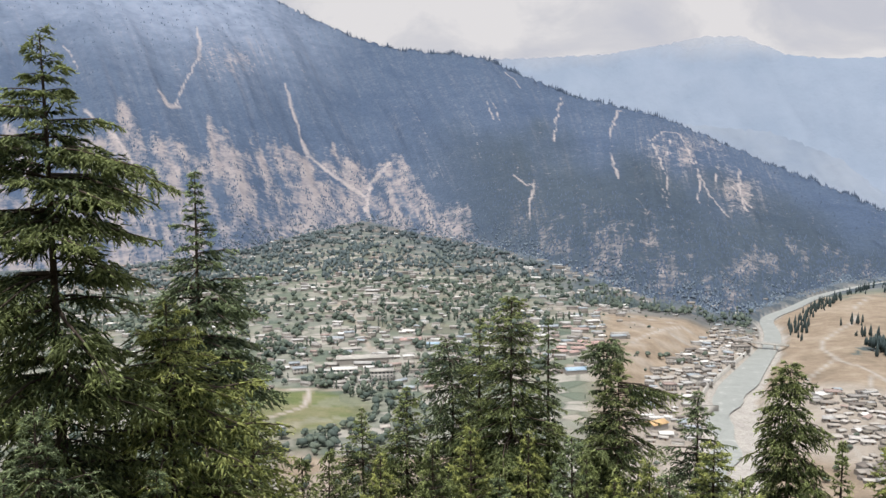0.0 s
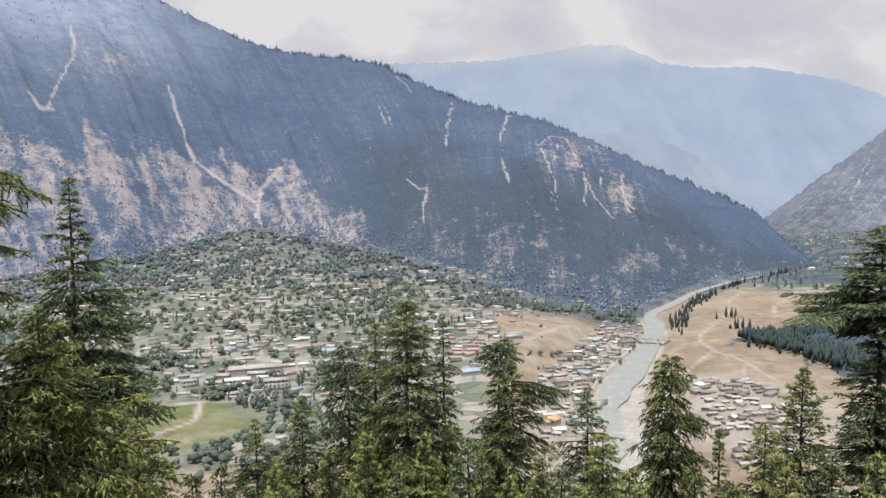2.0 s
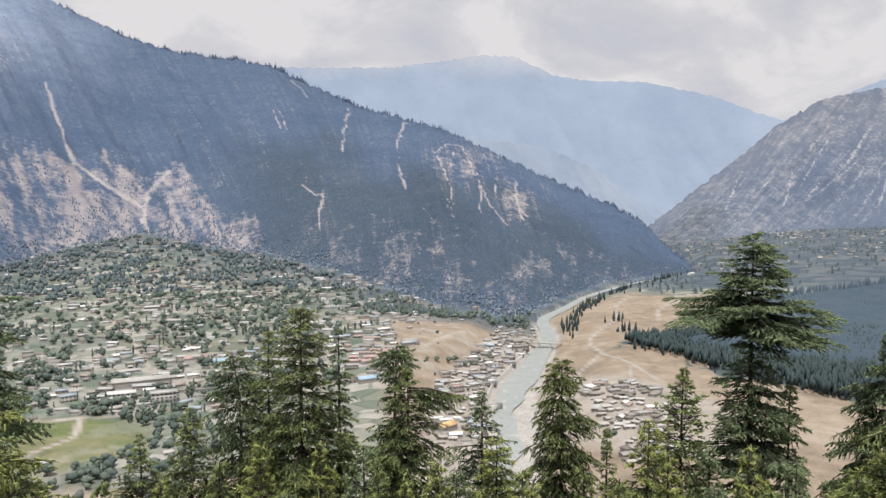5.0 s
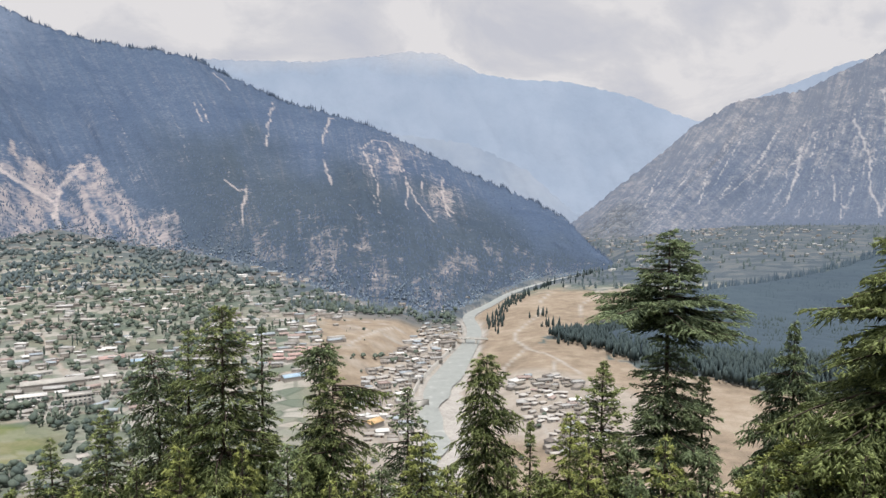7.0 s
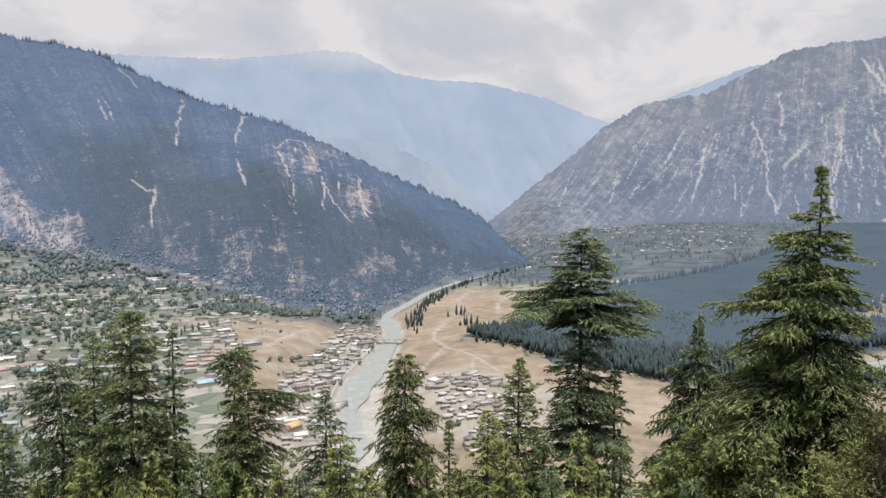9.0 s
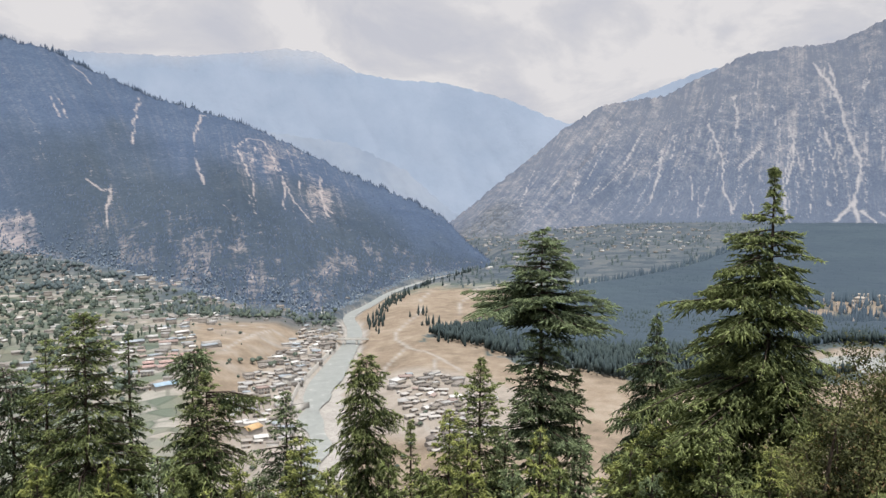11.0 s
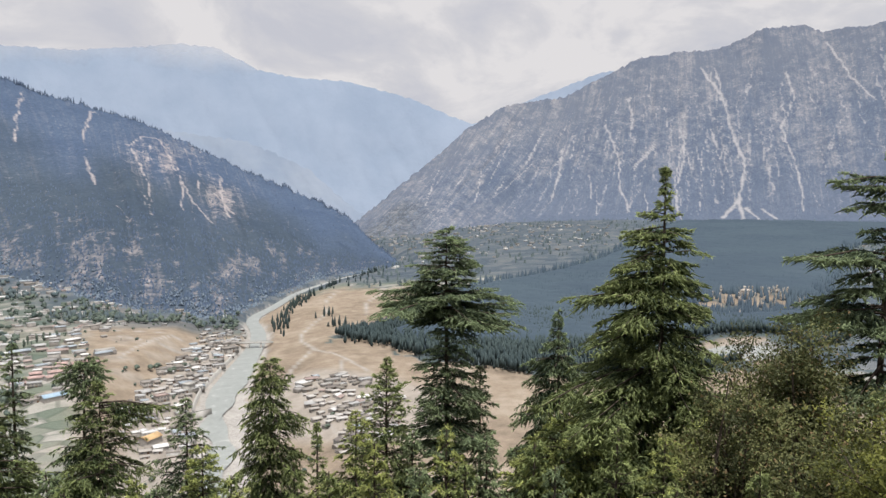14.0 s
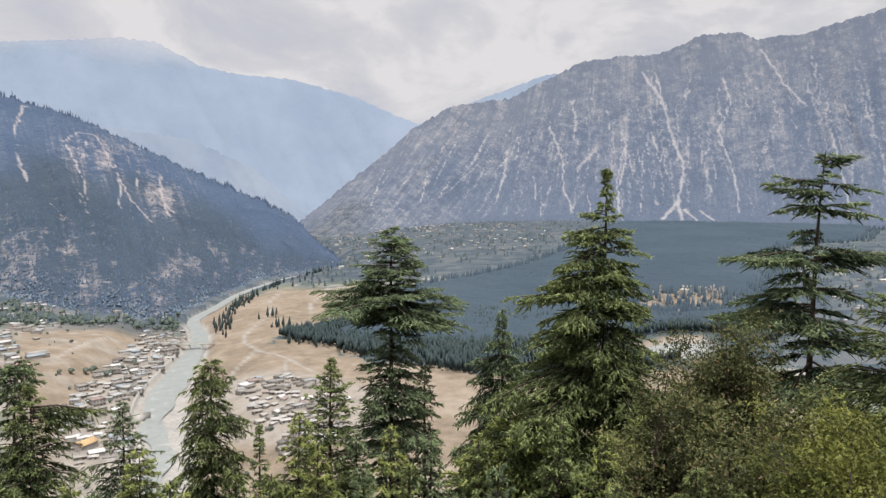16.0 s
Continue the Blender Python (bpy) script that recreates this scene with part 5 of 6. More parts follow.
stand(24.95, -12.9, 33, shape=reach((0, 0.3), (0.6, 0.8), (2, 1.25), (4, 1.6), (7, 1.75), (30, 2.2)), seed=20, mat=M_NEEDLE, droop=0.95, detail=1.0, label="bushy round-shouldered deodar with hanging shoots", group=HILL)
stand(20.1, -18.7, 27, shape=reach((0, 0.1), (1, 0.7), (3, 1.5), (30, 2.2)), seed=21, mat=M_NEEDLE_YOUNG, label="young yellow-green deodar on the slope", group=HILL)
stand(28.4, -17.6, 34, shape=reach((0, 0.04), (1.5, 0.25), (4, 0.8), (30, 2)), seed=22, mat=M_NEEDLE, gaps=0.12, detail=0.9, whorl=0.32, label="thin young deodar with few boughs", group=HILL)
stand(31.5, -17.0, 26, shape=reach((0, 0.08), (1, 0.5), (3, 1.3), (30, 2.2)), seed=23, mat=M_NEEDLE_YOUNG, gaps=0.1, label="young yellow-green deodar on the slope", group=HILL)
stand(33.8, -13.1, 28, shape=reach((0, 0.05), (1, 0.45), (2.5, 1.0), (6, 1.5), (30, 2.2)), seed=24, mat=M_NEEDLE, gaps=0.1, rise=38, droop=0.3, detail=0.95, whorl=0.32, label="slender young deodar with upswept boughs", group=HILL)
stand(38.3, -3.4, 30, shape=reach((0, 0.3), (0.5, 0.8), (1.3, 1.3), (2.2, 1.6), (2.7, 1.9), (3.5, 2.0), (3.9, 0.9), (4.2, 0.35), (4.7, 0.7), (5.5, 1.05), (6.5, 1.35), (9, 1.6), (30, 2.4)), seed=25, mat=M_NEEDLE_BLUE, rise=8, droop=0.2, per=8, long_limbs=((2.45, 142, 3.1, 0), (2.9, 150, 2.4, -3), (3.5, -38, 3.0, -3), (3.3, -50, 2.6, -6)), layered=0.15, detail=1.15, label="tall cedar with a flat spreading umbrella of upper boughs", group=HILL)
stand(40.9, -13.5, 31, shape=reach((0, 0.05), (1, 0.35), (4, 0.8), (30, 2)), seed=26, mat=M_NEEDLE_BLUE, gaps=0.1, detail=0.9, label="narrow dark deodar pole beside a larger cedar", group=HILL)
stand(46.75, -9.3, 31, shape=reach((0, 0.05), (1, 0.3), (2, 1.0), (3.0, 1.4), (5, 1.75), (30, 2.4)), seed=27, mat=M_NEEDLE_BLUE, droop=1.0, detail=1.1, whorl=0.33, label="dark deodar with a thin tip and browned drooping boughs", group=HILL)
stand(54.35, 1.3, 25, shape=reach((0, 0.02), (0.9, 0.11), (1.5, 0.28), (1.9, 0.9), (3.4, 1.5), (4.8, 1.95), (7, 2.4), (9, 2.5), (30, 3.6)), skew=(126, 0.28), long_limbs=((7.3, -36, 3.9, 2),), seed=28, mat=M_NEEDLE, rise=26, droop=0.45, per=7, layered=0.06, detail=1.2, show=11, label="large green deodar with a long spire and wide layered boughs", group=HILL)
stand(68.7, 2.5, 24, shape=reach((0, 0.15), (0.5, 0.3), (0.9, 1.0), (1.6, 0.9), (2.3, 0.7), (3.0, 1.5), (3.8, 1.2), (4.6, 1.7), (6, 1.7), (7, 2.3), (30, 3)), seed=29, mat=M_NEEDLE_BLUE, rise=10, droop=0.3, gaps=0.3, whorl=0.55, long_limbs=((0.15, -20, 1.1, 16), (0.9, 160, 1.7, 4), (2.9, 158, 2.9, 6), (3.0, -25, 2.6, 8), (4.6, 158, 3.0, 4), (5.4, -20, 2.6, 6)), per=5, layered=0.3, detail=1.3, tip_bend=0.12, label="sparse dark cedar with separate flat boughs on a bare trunk", group=HILL)
stand(74.5, -4.5, 21, shape=reach((0, 0.1), (1, 0.8), (3, 1.8), (30, 3)), seed=30, mat=M_NEEDLE, size=0.08, tuft=1.25, droop=0.45, label="dark green deodar at the edge of the slope", group=HILL)
stand(47.5, -17.0, 24, shape=reach((0, 0.2), (1, 1.2), (3, 2.0), (30, 3)), seed=31, mat=M_NEEDLE_YOUNG, droop=0.6, label="spreading yellow-green young deodar", group=HILL)
stand(55.0, -18.0, 19, shape=reach((0, 0.05), (0.6, 0.3), (2, 0.9), (30, 2)), seed=32, mat=M_NEEDLE_YOUNG, size=0.08, tuft=1.25, label="small young deodar with a pale tip", group=HILL)
# ---- oak, shrubs and undergrowth of the near hill ----
def leafy(name, height, radius, seed, mat, leaves, leaf=0.085, squash=1.0, label="", category="tree", group="", low=0.25):
    """A broad-leaved tree or bush: forked limbs, and leaves in clumps round the twig ends."""
    r = np.random.default_rng(seed)
    thing = new(name, None)
    wood, green = Build(), Build()
    v, f = tube(np.array([(0, 0, 0), (0.05, 0.03, height * 0.3), (0.0, 0.1, height * 0.6)]), [0.022 * height + 0.02, 0.018 * height, 0.008 * height], 7)
    wood.add(v, f)
    ends = []
    n = int(26 + radius * 16)
    for i in range(n):
        a, e = r.uniform(0, 6.283), r.uniform(-0.15, 1.45)
        k = r.uniform(0.55, 1.0) ** 0.5 * (0.85 + 0.3 * math.sin(a * 3 + seed) * math.cos(e * 4))
        end = np.array([radius * k * math.cos(a) * math.cos(e), radius * k * math.sin(a) * math.cos(e), height * low + (height * (1 - low)) * squash * k * max(0.0, math.sin(e) * 0.92 + 0.06)])
        start = np.array([0, 0.05, height * r.uniform(0.15, 0.5)])
        midp = (start + end) / 2 + r.normal(size=3) * 0.15 * radius + np.array([0, 0, 0.1 * radius])
        v, f = tube(np.array([start, midp, end]), [0.008 * height + 0.01, 0.005 * height + 0.006, 0.006], 4)
        wood.add(v, f)
        for q in (0.55, 0.75, 0.9, 1.0):
            ends.append(midp + (end - midp) * q + r.normal(size=3) * 0.12 * radius)
    ends = np.array(ends)
    c = r.integers(0, len(ends), leaves)
    g = r.normal(size=(leaves, 3)) * 0.085 * radius * np.array([1, 1, 0.8])
    p = ends[c] + g
    way = unit(r.normal(size=(leaves, 3)) + np.array([0, 0, -0.3]))
    side = unit(np.cross(way, unit(r.normal(size=(leaves, 3)) * np.array([1, 1, 1]) + np.array([0, 0, 1.2]))))
    ln = leaf * r.uniform(0.7, 1.4, leaves)[:, None]
    quad = np.stack([p, p + way * ln + side * ln * 0.34, p + way * ln - side * ln * 0.34], 1).reshape(-1, 3)
    tri = np.arange(leaves * 3).reshape(-1, 3)
    # shade painted in: leaves pale towards top and rim, dark low inside
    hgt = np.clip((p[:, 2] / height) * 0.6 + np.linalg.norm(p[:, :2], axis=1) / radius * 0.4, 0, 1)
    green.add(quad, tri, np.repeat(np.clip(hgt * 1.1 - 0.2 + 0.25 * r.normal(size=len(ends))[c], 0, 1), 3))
    for nm, bld, mt in (("trunk", wood, M_BARK), ("crown", green, mat)):
        ob = new(nm, bld.mesh(nm, mt))
        ob.parent = thing
    return tagged(thing, label, category, group)


def set_down(thing, az, dist, turn=0.0, sc=1.0):
    x, y = AT(az, dist)
    thing.matrix_basis = Matrix.LocRotScale((x, y, float(hill_height(np.array([x]), np.array([y]))[0]) - 0.3), Euler((0, 0, turn)), (sc, sc, sc))
    return thing


def plant_leafy(az, el, dist, radius, seed, mat, leaves, name="oak_tree", leaf=0.11, label="", category="tree", low=0.35, squash=1.0):
    x, y, g, h = spot(az, el, dist)
    set_down(leafy(name, h, radius, seed, mat, leaves, leaf, squash, label, category, low=low), az, dist)


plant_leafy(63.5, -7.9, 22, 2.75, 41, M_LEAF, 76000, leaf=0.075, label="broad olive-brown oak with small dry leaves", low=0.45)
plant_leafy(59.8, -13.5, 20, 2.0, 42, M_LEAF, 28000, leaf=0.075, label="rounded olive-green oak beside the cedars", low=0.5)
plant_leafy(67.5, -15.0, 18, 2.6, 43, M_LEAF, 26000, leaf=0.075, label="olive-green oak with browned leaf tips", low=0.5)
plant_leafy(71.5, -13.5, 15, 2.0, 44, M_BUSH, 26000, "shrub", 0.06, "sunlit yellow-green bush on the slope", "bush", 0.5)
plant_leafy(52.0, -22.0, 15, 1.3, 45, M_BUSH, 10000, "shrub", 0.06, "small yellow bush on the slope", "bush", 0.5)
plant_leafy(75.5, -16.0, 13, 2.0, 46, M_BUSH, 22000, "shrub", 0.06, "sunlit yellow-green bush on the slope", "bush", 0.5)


def undergrowth():
    """Young cedars that fill the slope between the tall ones: three grown, the rest copied."""
    kinds = [cedar("young_cedar", 7.0, shape=reach((0, 0.06), (0.6, 0.26), (1.5, 0.62), (3, 1.15), (7, 1.9)), seed=60 + i, mat=m, droop=0.55 + 0.15 * i, show=5.5, detail=0.9, size=0.09, whorl=0.36, per=6, bristles=1, rise=32, label=lab, group="young cedars on the slope")
             for i, (m, lab) in enumerate(((M_NEEDLE_YOUNG, "young yellow-green deodar among taller trees"), (M_NEEDLE_BLUE, "young green deodar among taller trees"), (M_NEEDLE, "bushy green deodar among taller trees")))]
    for k in kinds:
        del k["tall"]
    r = np.random.default_rng(88)
    spots = [(-29, -15, 14), (-24, -17, 18), (-17, -19, 16), (-11, -20.2, 24), (-9.0, -19.8, 30), (-5, -20.5, 26), (-1, -19.5, 30), (2.0, -18.5, 31), (6.5, -19, 29), (9.8, -19.2, 30), (11, -20.5, 25), (15.6, -20.4, 28),
             (17, -21, 24), (22, -20.8, 29), (22.8, -22, 22), (26.8, -20.5, 27), (29.5, -21, 25), (33, -19.2, 24), (35.8, -18.5, 27), (38.5, -18.3, 24), (41.5, -19.0, 27), (43.8, -19.2, 28), (45.2, -19.0, 23), (49.8, -16.0, 24),
             (51.5, -17.5, 21), (57.2, -16.5, 22), (61.5, -19.5, 17), (64.5, -20.5, 16), (69.5, -19, 17), (73.5, -19, 14), (-31, -19, 13), (-21.5, -20, 15), (40, -20.5, 20), (47, -20.5, 19), (36.5, -21, 20), (30.5, -23, 20), (56, -21.5, 16), (24.5, -23, 23), (13, -22, 24), (4.2, -22, 25)]
    used = set()
    for i, (az, el, dist) in enumerate(spots):
        k = int(r.integers(0, 3))
        x, y = AT(az, dist)
        g = float(hill_height(np.array([x]), np.array([y]))[0]) - 0.3
        h = EYE + dist * math.tan(radians(el)) - g
        m = Matrix.LocRotScale((x, y, g), Euler((0, 0, r.uniform(0, 6.3))), (h / 7 * 0.6 + 0.4,) * 2 + (h / 7,))
        if k not in used:
            used.add(k)
            kinds[k].matrix_basis = m
            kinds[k].scale = (1, 1, 1)
            kinds[k].matrix_basis = m
            kinds[k]["first"] = True
        else:
            src = kinds[k]
            keep = src.matrix_basis.copy()
            src.matrix_basis = Matrix.Identity(4)
            c = copy_thing(src, m)
            src.matrix_basis = keep
            c.matrix_basis = m
            if "first" in c:
                del c["first"]
    for k in kinds:
        if "first" in k:
            del k["first"]


undergrowth()
lone_conifers()


# ---- houses of the town ----
def box(x0, x1, y0, y1, z0, z1):
    v = np.array([(x, y, z) for z in (z0, z1) for y in (y0, y1) for x in (x0, x1)], float)
    f = np.array([(0, 2, 3, 1), (4, 5, 7, 6), (0, 1, 5, 4), (2, 6, 7, 3), (0, 4, 6, 2), (1, 3, 7, 5)])
    return v, f


def join(*pieces):
    v, f, n = [], [], 0
    for a, b in pieces:
        v.append(a)
        f.append(np.asarray(b) + n)
        n += len(a)
    return np.concatenate(v), np.concatenate(f)


def part(name, shape, mat, parent, label="", at=None):
    me = shape if isinstance(shape, bpy.types.Mesh) else mesh_np(name, shape[0], shape[1], [mat])
    o = new(name, me)
    o.parent = parent
    if at is not None:
        o.matrix_basis = Matrix.Translation(at)
    if label:
        o["label"] = label
    return o


def gable(w, d, z, rise, over=0.6, t=0.18):
    """Two sloping sheets over a w x d plan, with a thickness."""
    a, b = w / 2 + over, d / 2 + over
    e = z - rise * over / (d / 2)
    top = [(-a, -b, e), (a, -b, e), (a, 0, z + rise), (-a, 0, z + rise), (a, b, e), (-a, b, e)]
    v = np.array(top + [(x, y, q + t) for x, y, q in top], float)
    f = [(6, 7, 8, 9), (9, 8, 10, 11), (3, 2, 1, 0), (5, 4, 2, 3), (0, 1, 7, 6), (4, 5, 11, 10), (0, 6, 9, 3), (3, 9, 11, 5), (1, 2, 8, 7), (2, 4, 10, 8)]
    return v, np.array(f)


def gable_walls(w, d, z, rise):
    x, y = w / 2, d / 2
    v = np.array([(-x, -y, -2), (x, -y, -2), (x, y, -2), (-x, y, -2), (-x, -y, z), (x, -y, z), (x, y, z), (-x, y, z), (-x, 0, z + rise), (x, 0, z + rise)], float)
    f = np.array([(0, 1, 5, 4), (2, 3, 7, 6), (1, 2, 6, 5), (3, 0, 4, 7), (5, 6, 9, 9), (7, 4, 8, 8)])
    return v, f


def house_kind(w, d, z, roof, storeys, bays, label, name="house"):
    thing = new(name, None)
    if roof == "gable":
        rise = d * 0.2
        wv, wf = gable_walls(w, d, z, rise)
        me = bpy.data.meshes.new("wall")
        me.from_pydata([tuple(q) for q in wv], [], [tuple(dict.fromkeys(q)) for q in wf.tolist()])
        me.materials.append(M_WALL)
        part("wall", me, None, thing)
        part("roof", gable(w, d, z, rise), M_ROOF, thing)
    elif roof == "shed":
        part("wall", box(-w / 2, w / 2, -d / 2, d / 2, -2, z), M_WALL, thing)
        v, f = box(-w / 2 - 0.5, w / 2 + 0.5, -d / 2 - 0.6, d / 2 + 0.5, z, z + 0.2)
        v[:, 2] += (v[:, 1] + d / 2) * 0.05
        part("roof", (v, f), M_HUT, thing)
    else:
        part("wall", box(-w / 2, w / 2, -d / 2, d / 2, -2, z), M_WALL, thing)
        rim = [box(-w / 2 - 0.4, w / 2 + 0.4, -d / 2 - 0.4, d / 2 + 0.4, z, z + 0.28), box(-w / 2, w / 2, -d / 2, -d / 2 + 0.25, z + 0.28, z + 0.75), box(-w / 2, w / 2, d / 2 - 0.25, d / 2, z + 0.28, z + 0.75)]
        part("roof", join(*rim), M_ROOF, thing)
    win = mesh_np("window", *box(-0.65, 0.65, -0.06, 0.10, 0, 1.35), [M_GLASS])
    door = mesh_np("door", *box(-0.6, 0.6, -0.07, 0.10, 0, 2.1), [M_DOOR])
    pitch = w / (bays + 0.0)
    for s in range(storeys):
        for i in range(bays):
            x = -w / 2 + pitch * (i + 0.5)
            if s == 0 and i == bays // 2:
                part("door", door, None, thing, at=(x, -d / 2, 0.05))
            else:
                part("window", win, None, thing, at=(x, -d / 2, 1.0 + 3.0 * s))
    return tagged(thing, label, "house", "houses of the town")


HOUSES = [house_kind(10, 7, 3.1, "gable", 1, 3, "small plastered house with a pale sheet-metal gable roof"), house_kind(12, 8, 3.4, "flat", 1, 4, "single-storey flat-roofed house with plain plastered walls"),
          house_kind(12, 9, 6.4, "flat", 2, 4, "two-storey flat-roofed house with rows of windows"), house_kind(20, 8, 3.8, "gable", 1, 5, "long building with a pale metal gable roof"),
          house_kind(7, 5.5, 2.8, "shed", 1, 2, "small hut with a sloping sheet roof")]


def house_spots():
    r = np.random.default_rng(123)
    out = []

    def scatter(n, test, x0, x1, y0, y1, gap, kinds, weights):
        tries = made = 0
        while made < n and tries < n * 60:
            tries += 1
            x, y = r.uniform(x0, x1), r.uniform(y0, y1)
            if not test(x, y) or any((x - a) ** 2 + (y - b) ** 2 < gap * gap for a, b, *_ in out[-400:]):
                continue
            out.append((x, y, int(r.choice(kinds, p=weights)), r.normal() * 0.3, r.uniform(0.55, 1.0)))
            made += 1

    def polar(x, y):
        return math.degrees(math.atan2(x, y)), math.hypot(x, y)

    def side(x, y):
        d, _ = to_line(np.array([x]), np.array([y]), RIVER_LINE)
        half = float(river_half(y))
        return float(d[0]) - half if d[0] > half else min(float(d[0]) + half, 0.0)

    def bazaar(x, y):
        return 5 < side(x, y) < 58

    village = [(256, 448), (290, 560), (316, 632), (340, 648), (366, 640), (372, 600), (350, 565), (368, 530), (330, 500), (322, 455), (285, 436)]
    scatter(100, bazaar, 150, 420, 540, 960, 7.5, [0, 1, 2, 4], [0.18, 0.2, 0.07, 0.55])
    scatter(130, lambda x, y: side(x, y) < -12 and bool(inside(np.array([x]), np.array([y]), village)[0]), 245, 395, 432, 665, 5.4, [0, 1, 4], [0.16, 0.14, 0.70])
    scatter(60, lambda x, y: -14.5 < polar(x, y)[0] < 12 and 690 < polar(x, y)[1] < 900 and side(x, y) > 60 and abs(x + 75) > 0, -240, 190, 640, 900, 13, [0, 1, 2, 3, 4], [0.35, 0.25, 0.1, 0.12, 0.18])
    scatter(10, lambda x, y: 520 < polar(x, y)[1] < 640 and -13 < polar(x, y)[0] < 3, -140, 40, 500, 640, 16, [0, 1, 4], [0.4, 0.3, 0.3])
    scatter(38, lambda x, y: math.hypot((x + 60) / 120, (y - 755) / 75) < 1 and math.hypot((x + 80) / 40, (y - 740) / 42) > 1, -180, 60, 680, 830, 9.5, [0, 1, 3, 4], [0.35, 0.25, 0.1, 0.3])
    near = len(out)
    scatter(110, bazaar, 150, 420, 540, 960, 5.8, [0, 1, 4], [0.2, 0.2, 0.6])
    scatter(110, lambda x, y: -16 < polar(x, y)[0] < 12 and 700 < polar(x, y)[1] < 900 and side(x, y) > 60, -240, 190, 640, 900, 9, [0, 1, 2, 3, 4], [0.35, 0.25, 0.1, 0.12, 0.18])
    scatter(1250, lambda x, y: -27 < polar(x, y)[0] < 14 and 840 < polar(x, y)[1] < 1900 and 0.30 + 0.65 * vnoise(x / 120, y / 120, 33) > r.random() * (0.85 + (polar(x, y)[1] - 900) / 700), -850, 380, 800, 1900, 9.0, [0, 1, 2, 3, 4], [0.34, 0.3, 0.1, 0.14, 0.12])
    scatter(70, lambda x, y: 12 < polar(x, y)[0] < 33 and 1010 < polar(x, y)[1] < 1600 and side(x, y) > 25, 250, 950, 850, 1600, 18, [0, 1, 4], [0.4, 0.4, 0.2])
    scatter(260, lambda x, y: 31 < polar(x, y)[0] < 50 and 1600 < polar(x, y)[1] < 2800 and not bool(inside(np.array([x]), np.array([y]), FOREST_EDGE)[0]), 800, 2100, 1300, 2500, 18, [0, 1, 3], [0.4, 0.4, 0.2])
    scatter(70, lambda x, y: 66 < polar(x, y)[0] < 75 and 1150 < polar(x, y)[1] < 2300, 1050, 2250, 250, 950, 20, [0, 1, 3], [0.4, 0.4, 0.2])
    return out, near


def build_houses():
    spots, near = house_spots()
    xs, ys = np.array([s[0] for s in spots]), np.array([s[1] for s in spots])
    zs = ground_height(xs, ys)
    used, first = set(), {}
    for i in range(near):
        x, y, k, turn, sc = spots[i]
        m = Matrix.LocRotScale((x, y, zs[i]), Euler((0, 0, turn)), (sc * (0.7 + 0.9 * (i * 0.618 % 1)), sc * (0.8 + 0.5 * (i * 0.414 % 1)), sc * 0.9))
        if k in used:
            copy_thing(HOUSES[k], m)
        else:
            used.add(k)
            first[k] = m
    for k, m in first.items():
        HOUSES[k].matrix_basis = m
    # the houses higher up and beyond, a few metres of roof and wall each
    roofs, walls, far = [], [], range(near, len(spots))
    for i in far:
        x, y, k, turn, sc = spots[i]
        w, d, z = ((10, 7, 3.2), (12, 8, 3.5), (12, 9, 6.4), (20, 8, 3.8), (7, 5.5, 2.8))[k]
        c, s = math.cos(turn), math.sin(turn)
        rot = np.array([[c, s, 0], [-s, c, 0], [0, 0, 1]])
        rv, rf = gable(w, d, z, d * 0.18) if k in (0, 3) else box(-w / 2 - 0.4, w / 2 + 0.4, -d / 2 - 0.4, d / 2 + 0.4, z, z + 0.4)
        roofs.append((rv @ rot * sc + (x, y, zs[i]), rf))
        wv, wf = box(-w / 2, w / 2, -d / 2, d / 2, -3, z)
        walls.append((wv @ rot * sc + (x, y, zs[i]), wf))
    thing = new("far_houses", None)
    part("roofs", join(*roofs), M_ROOF_FAR, thing)
    part("walls", join(*walls), M_WALL_FAR, thing)
    tagged(thing, "many small pale-roofed houses scattered over the terraced slope", "houses", kind="stuff")


build_houses()


# ---- single buildings, bridge, walls ----
def ground_at(x, y):
    return float(ground_height(np.array([x]), np.array([y]))[0])


def block(name, x, y, w, d, h, turn, wall, roof, storeys, bays, label, category="building"):
    thing = new(name, None)
    part("wall", box(-w / 2, w / 2, -d / 2, d / 2, -3, h), wall, thing)
    part("roof", join(box(-w / 2 - 0.7, w / 2 + 0.7, -d / 2 - 0.7, d / 2 + 0.7, h, h + 0.4), box(-w / 2, w / 2, -d / 2, -d / 2 + 0.3, h + 0.4, h + 1.0)), roof, thing)
    win = mesh_np("window", *box(-0.9, 0.9, -0.08, 0.12, 0, 1.6), [M_GLASS])
    for s in range(storeys):
        for i in range(bays):
            part("window", win, None, thing, at=(-w / 2 + w / bays * (i + 0.5), -d / 2, 1.0 + 3.1 * s))
    thing.matrix_basis = Matrix.LocRotScale((x, y, ground_at(x, y)), Euler((0, 0, turn)), None)
    return tagged(thing, label, category)


def long_roof(name, x, y, w, d, h, turn, roof, label):
    thing = new(name, None)
    wv, wf = gable_walls(w, d, h, d * 0.2)
    me = bpy.data.meshes.new("wall")
    me.from_pydata([tuple(q) for q in wv], [], [tuple(dict.fromkeys(q)) for q in wf.tolist()])
    me.materials.append(M_WALL)
    part("wall", me, None, thing)
    part("roof", gable(w, d, h, d * 0.2), roof, thing)
    thing.matrix_basis = Matrix.LocRotScale((x, y, ground_at(x, y)), Euler((0, 0, turn)), None)
    return tagged(thing, label, "building")


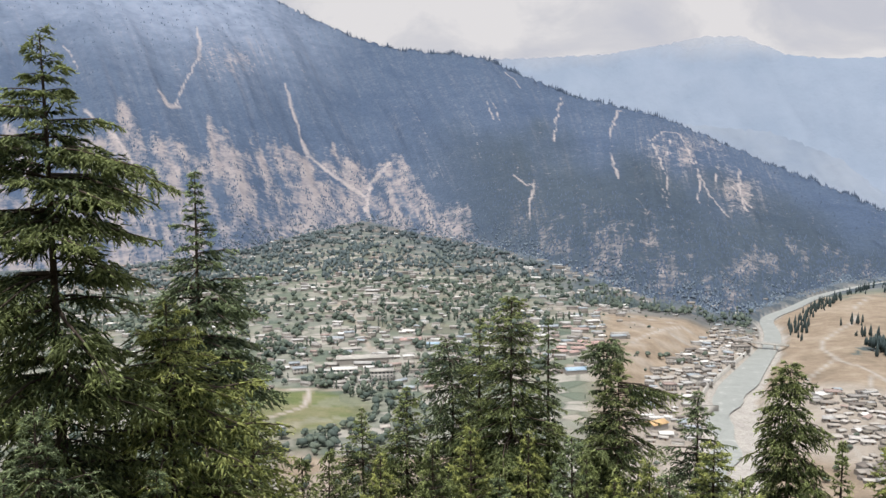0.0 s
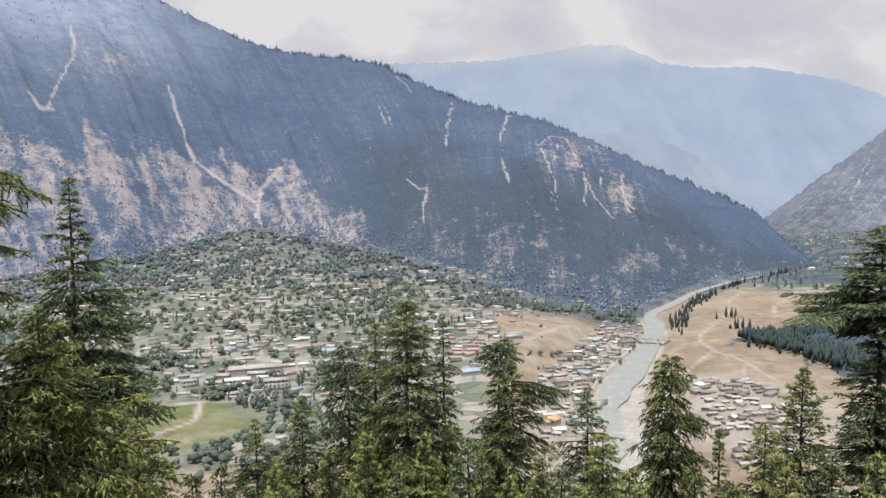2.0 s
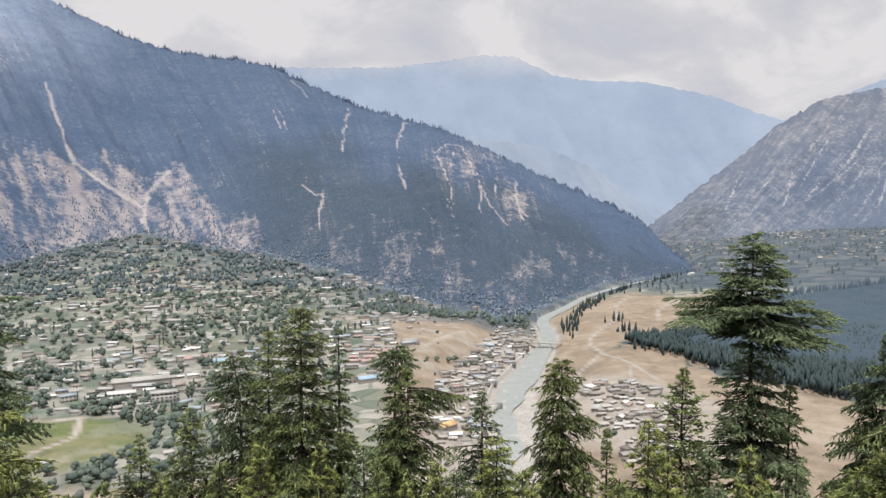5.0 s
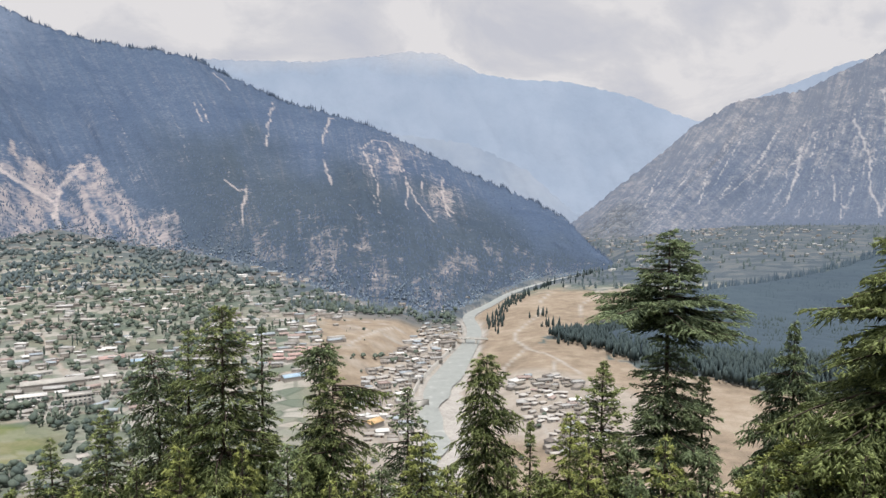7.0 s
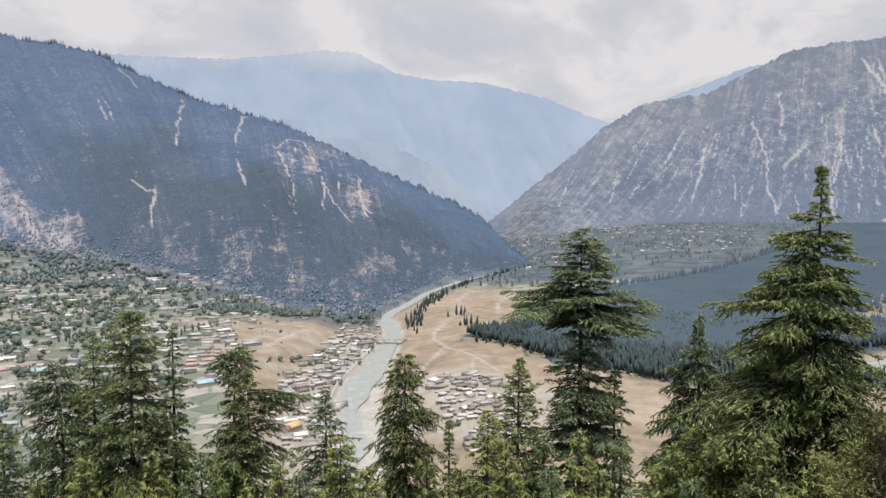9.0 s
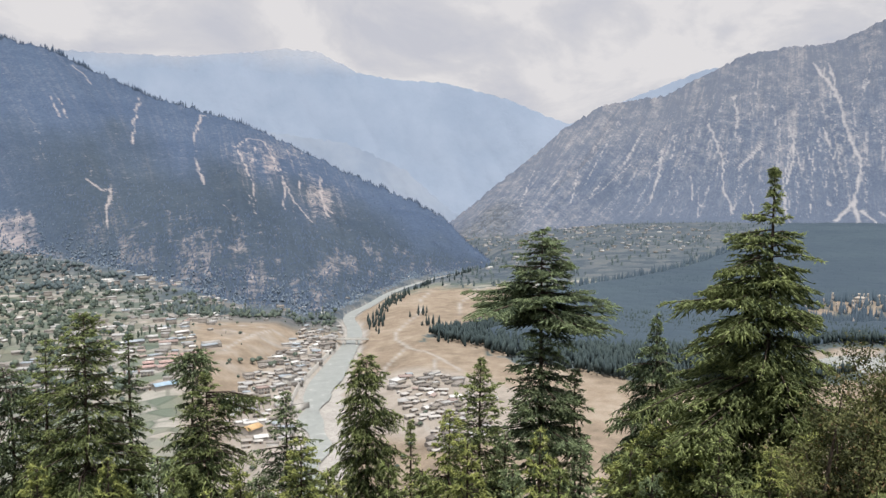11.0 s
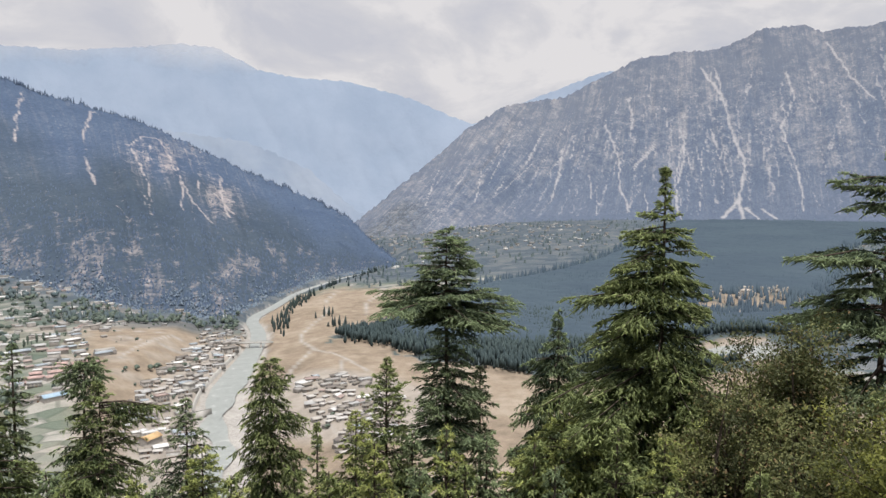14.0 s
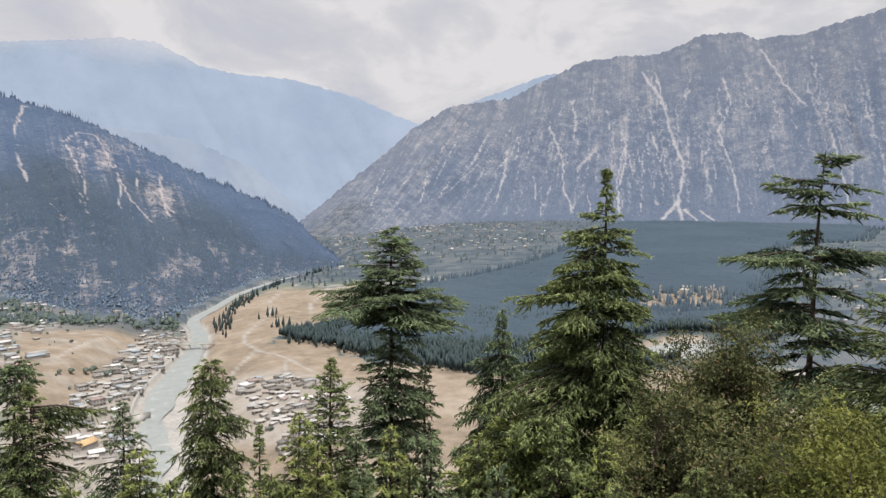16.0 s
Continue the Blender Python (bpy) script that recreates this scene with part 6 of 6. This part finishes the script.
block("hotel", -60, 716, 22, 12, 9.0, 0.12, M_CONCRETE, M_CONCRETE, 3, 6, "three-storey grey concrete hotel with rows of dark windows", "hotel")
block("hotel", -98, 733, 24, 11, 6.0, 0.1, M_WHITE, M_WHITE, 2, 6, "white two-storey hotel on the main road", "hotel")
long_roof("hall", -85, 772, 52, 12, 6, 0.15, M_CONCRETE, "long grey market hall with a metal roof")
for _x, _y, _w, _t in ((104, 752, 13, 0.2), (118, 760, 16, -0.1), (131, 754, 11, 0.4), (138, 768, 14, 0.0), (152, 778, 13, 0.2), (163, 790, 15, 0.1), (148, 794, 10, -0.3), (174, 784, 11, 0.5), (122, 774, 10, -0.2)):
    long_roof("market_stall", _x, _y, _w, 6.5, 3.4, _t, M_RED, "low market building with a faded red sheet roof")
long_roof("market_hall", -38, 850, 24, 10, 5, 0.2, M_RED, "house with a faded red roof in the town centre")
long_roof("store_shed", 122, 690, 20, 9, 4, 0.2, M_BLUE, "shed with a bright blue sheet roof")
long_roof("store_shed", -12, 838, 14, 8, 4, 0.0, M_BLUE, "shed with a bright blue sheet roof")
long_roof("store_shed", 165, 575, 15, 10, 5, 0.5, M_ORANGE, "open shed under an orange tarpaulin roof")
block("guest_house", 492, 800, 22, 10, 4, 0.1, M_WHITE, M_WHITE, 1, 5, "low white guest house at the forest edge", "guest house")
block("lodge", 1020, 600, 22, 11, 5.5, 0.3, M_SAND, M_SAND, 2, 6, "pale sandstone lodge on a tree-covered mound", "lodge")
block("lodge", 1056, 622, 11, 9, 8.5, 0.3, M_SAND, M_SAND, 2, 3, "pale sandstone tower house on a mound", "lodge")


def bridge():
    i = int(np.argmin(np.hypot(RIVER_LINE[:, 0] - 374, RIVER_LINE[:, 1] - 861)))
    c, t = RIVER_LINE[i], RIVER_LINE[i + 1] - RIVER_LINE[i - 1]
    turn = math.atan2(t[1], t[0]) + math.pi / 2
    L, z = 44.0, 6.5
    thing = new("bridge", None)
    part("deck", box(-L / 2, L / 2, -3.6, 3.6, z - 0.9, z), M_CONCRETE, thing)
    for x in (-L / 6, L / 6):
        part("pier", box(x - 1.1, x + 1.1, -3.2, 3.2, -4, z - 0.9), M_CONCRETE, thing)
    for y in (-3.5, 3.5):
        part("railing", join(box(-L / 2, L / 2, y - 0.12, y + 0.12, z + 0.95, z + 1.15), *[box(q - 0.12, q + 0.12, y - 0.12, y + 0.12, z, z + 0.95) for q in np.linspace(-L / 2 + 0.2, L / 2 - 0.2, 24)]), M_CONCRETE, thing)
    thing.matrix_basis = Matrix.LocRotScale((c[0], c[1], 0), Euler((0, 0, turn)), None)
    tagged(thing, "grey concrete road bridge over the river", "bridge")


def river_wall(lo, hi, side):
    """A stone-faced wall along the bank."""
    sel = [i for i in range(len(RIVER_LINE) - 1) if lo < RIVER_LINE[i][1] < hi]
    c = RIVER_LINE[sel]
    t = unit(np.gradient(c, axis=0))
    nrm = np.stack([-t[:, 1], t[:, 0]], 1) * side
    q = c + nrm * (river_half(c[:, 1]) + 1.0)[:, None]
    rows = []
    for off, z in ((0.0, -3.0), (0.6, 4.6), (1.8, 4.6), (1.8, -3.0)):
        rows.append(np.concatenate([q + nrm * off, np.full((len(q), 1), z)], 1))
    ob = new("river_wall", mesh_np("river_wall", np.stack(rows, 1).reshape(-1, 3), grid_faces(len(q), 4), [M_CONCRETE]))
    tagged(ob, "grey stone flood wall along the river bank", "wall", kind="structure")


bridge()
river_wall(600, 860, 1)
block("abutment", 238, 700, 9, 8, 8, 0.6, M_CONCRETE, M_CONCRETE, 0, 1, "square concrete bridge abutment on the river bank", "abutment")


def autumn_poplars():
    """Bare pale poplars round the lodge on its mound."""
    first, place = new("poplar_tree", None), None
    o = new("crown", scatter_mesh("crown", *POPLAR, np.zeros((1, 3)), np.ones(1), np.full(1, 0.55), np.zeros(1), M_AUTUMN, 0.08))
    o.parent = first
    o = new("trunk", scatter_mesh("trunk", *STEM, np.zeros((1, 3)), np.ones(1), np.full(1, 0.9), np.zeros(1), M_BARK))
    o.parent = first
    tagged(first, "pale straw-coloured autumn poplar on the mound", "tree", "poplars round the lodge")
    r = np.random.default_rng(5)
    for i in range(85):
        a, k = r.uniform(0, 6.283), r.uniform(0.2, 1.15)
        x, y = 1025 + 105 * k * math.cos(a), 596 + 62 * k * math.sin(a)
        h = r.uniform(7, 15)
        m = Matrix.LocRotScale((x, y, ground_at(x, y) - 0.3), Euler((0, 0, r.uniform(0, 6))), (h, h, h))
        if place is None:
            place = m
        else:
            copy_thing(first, m)
    first.matrix_basis = place


autumn_poplars()
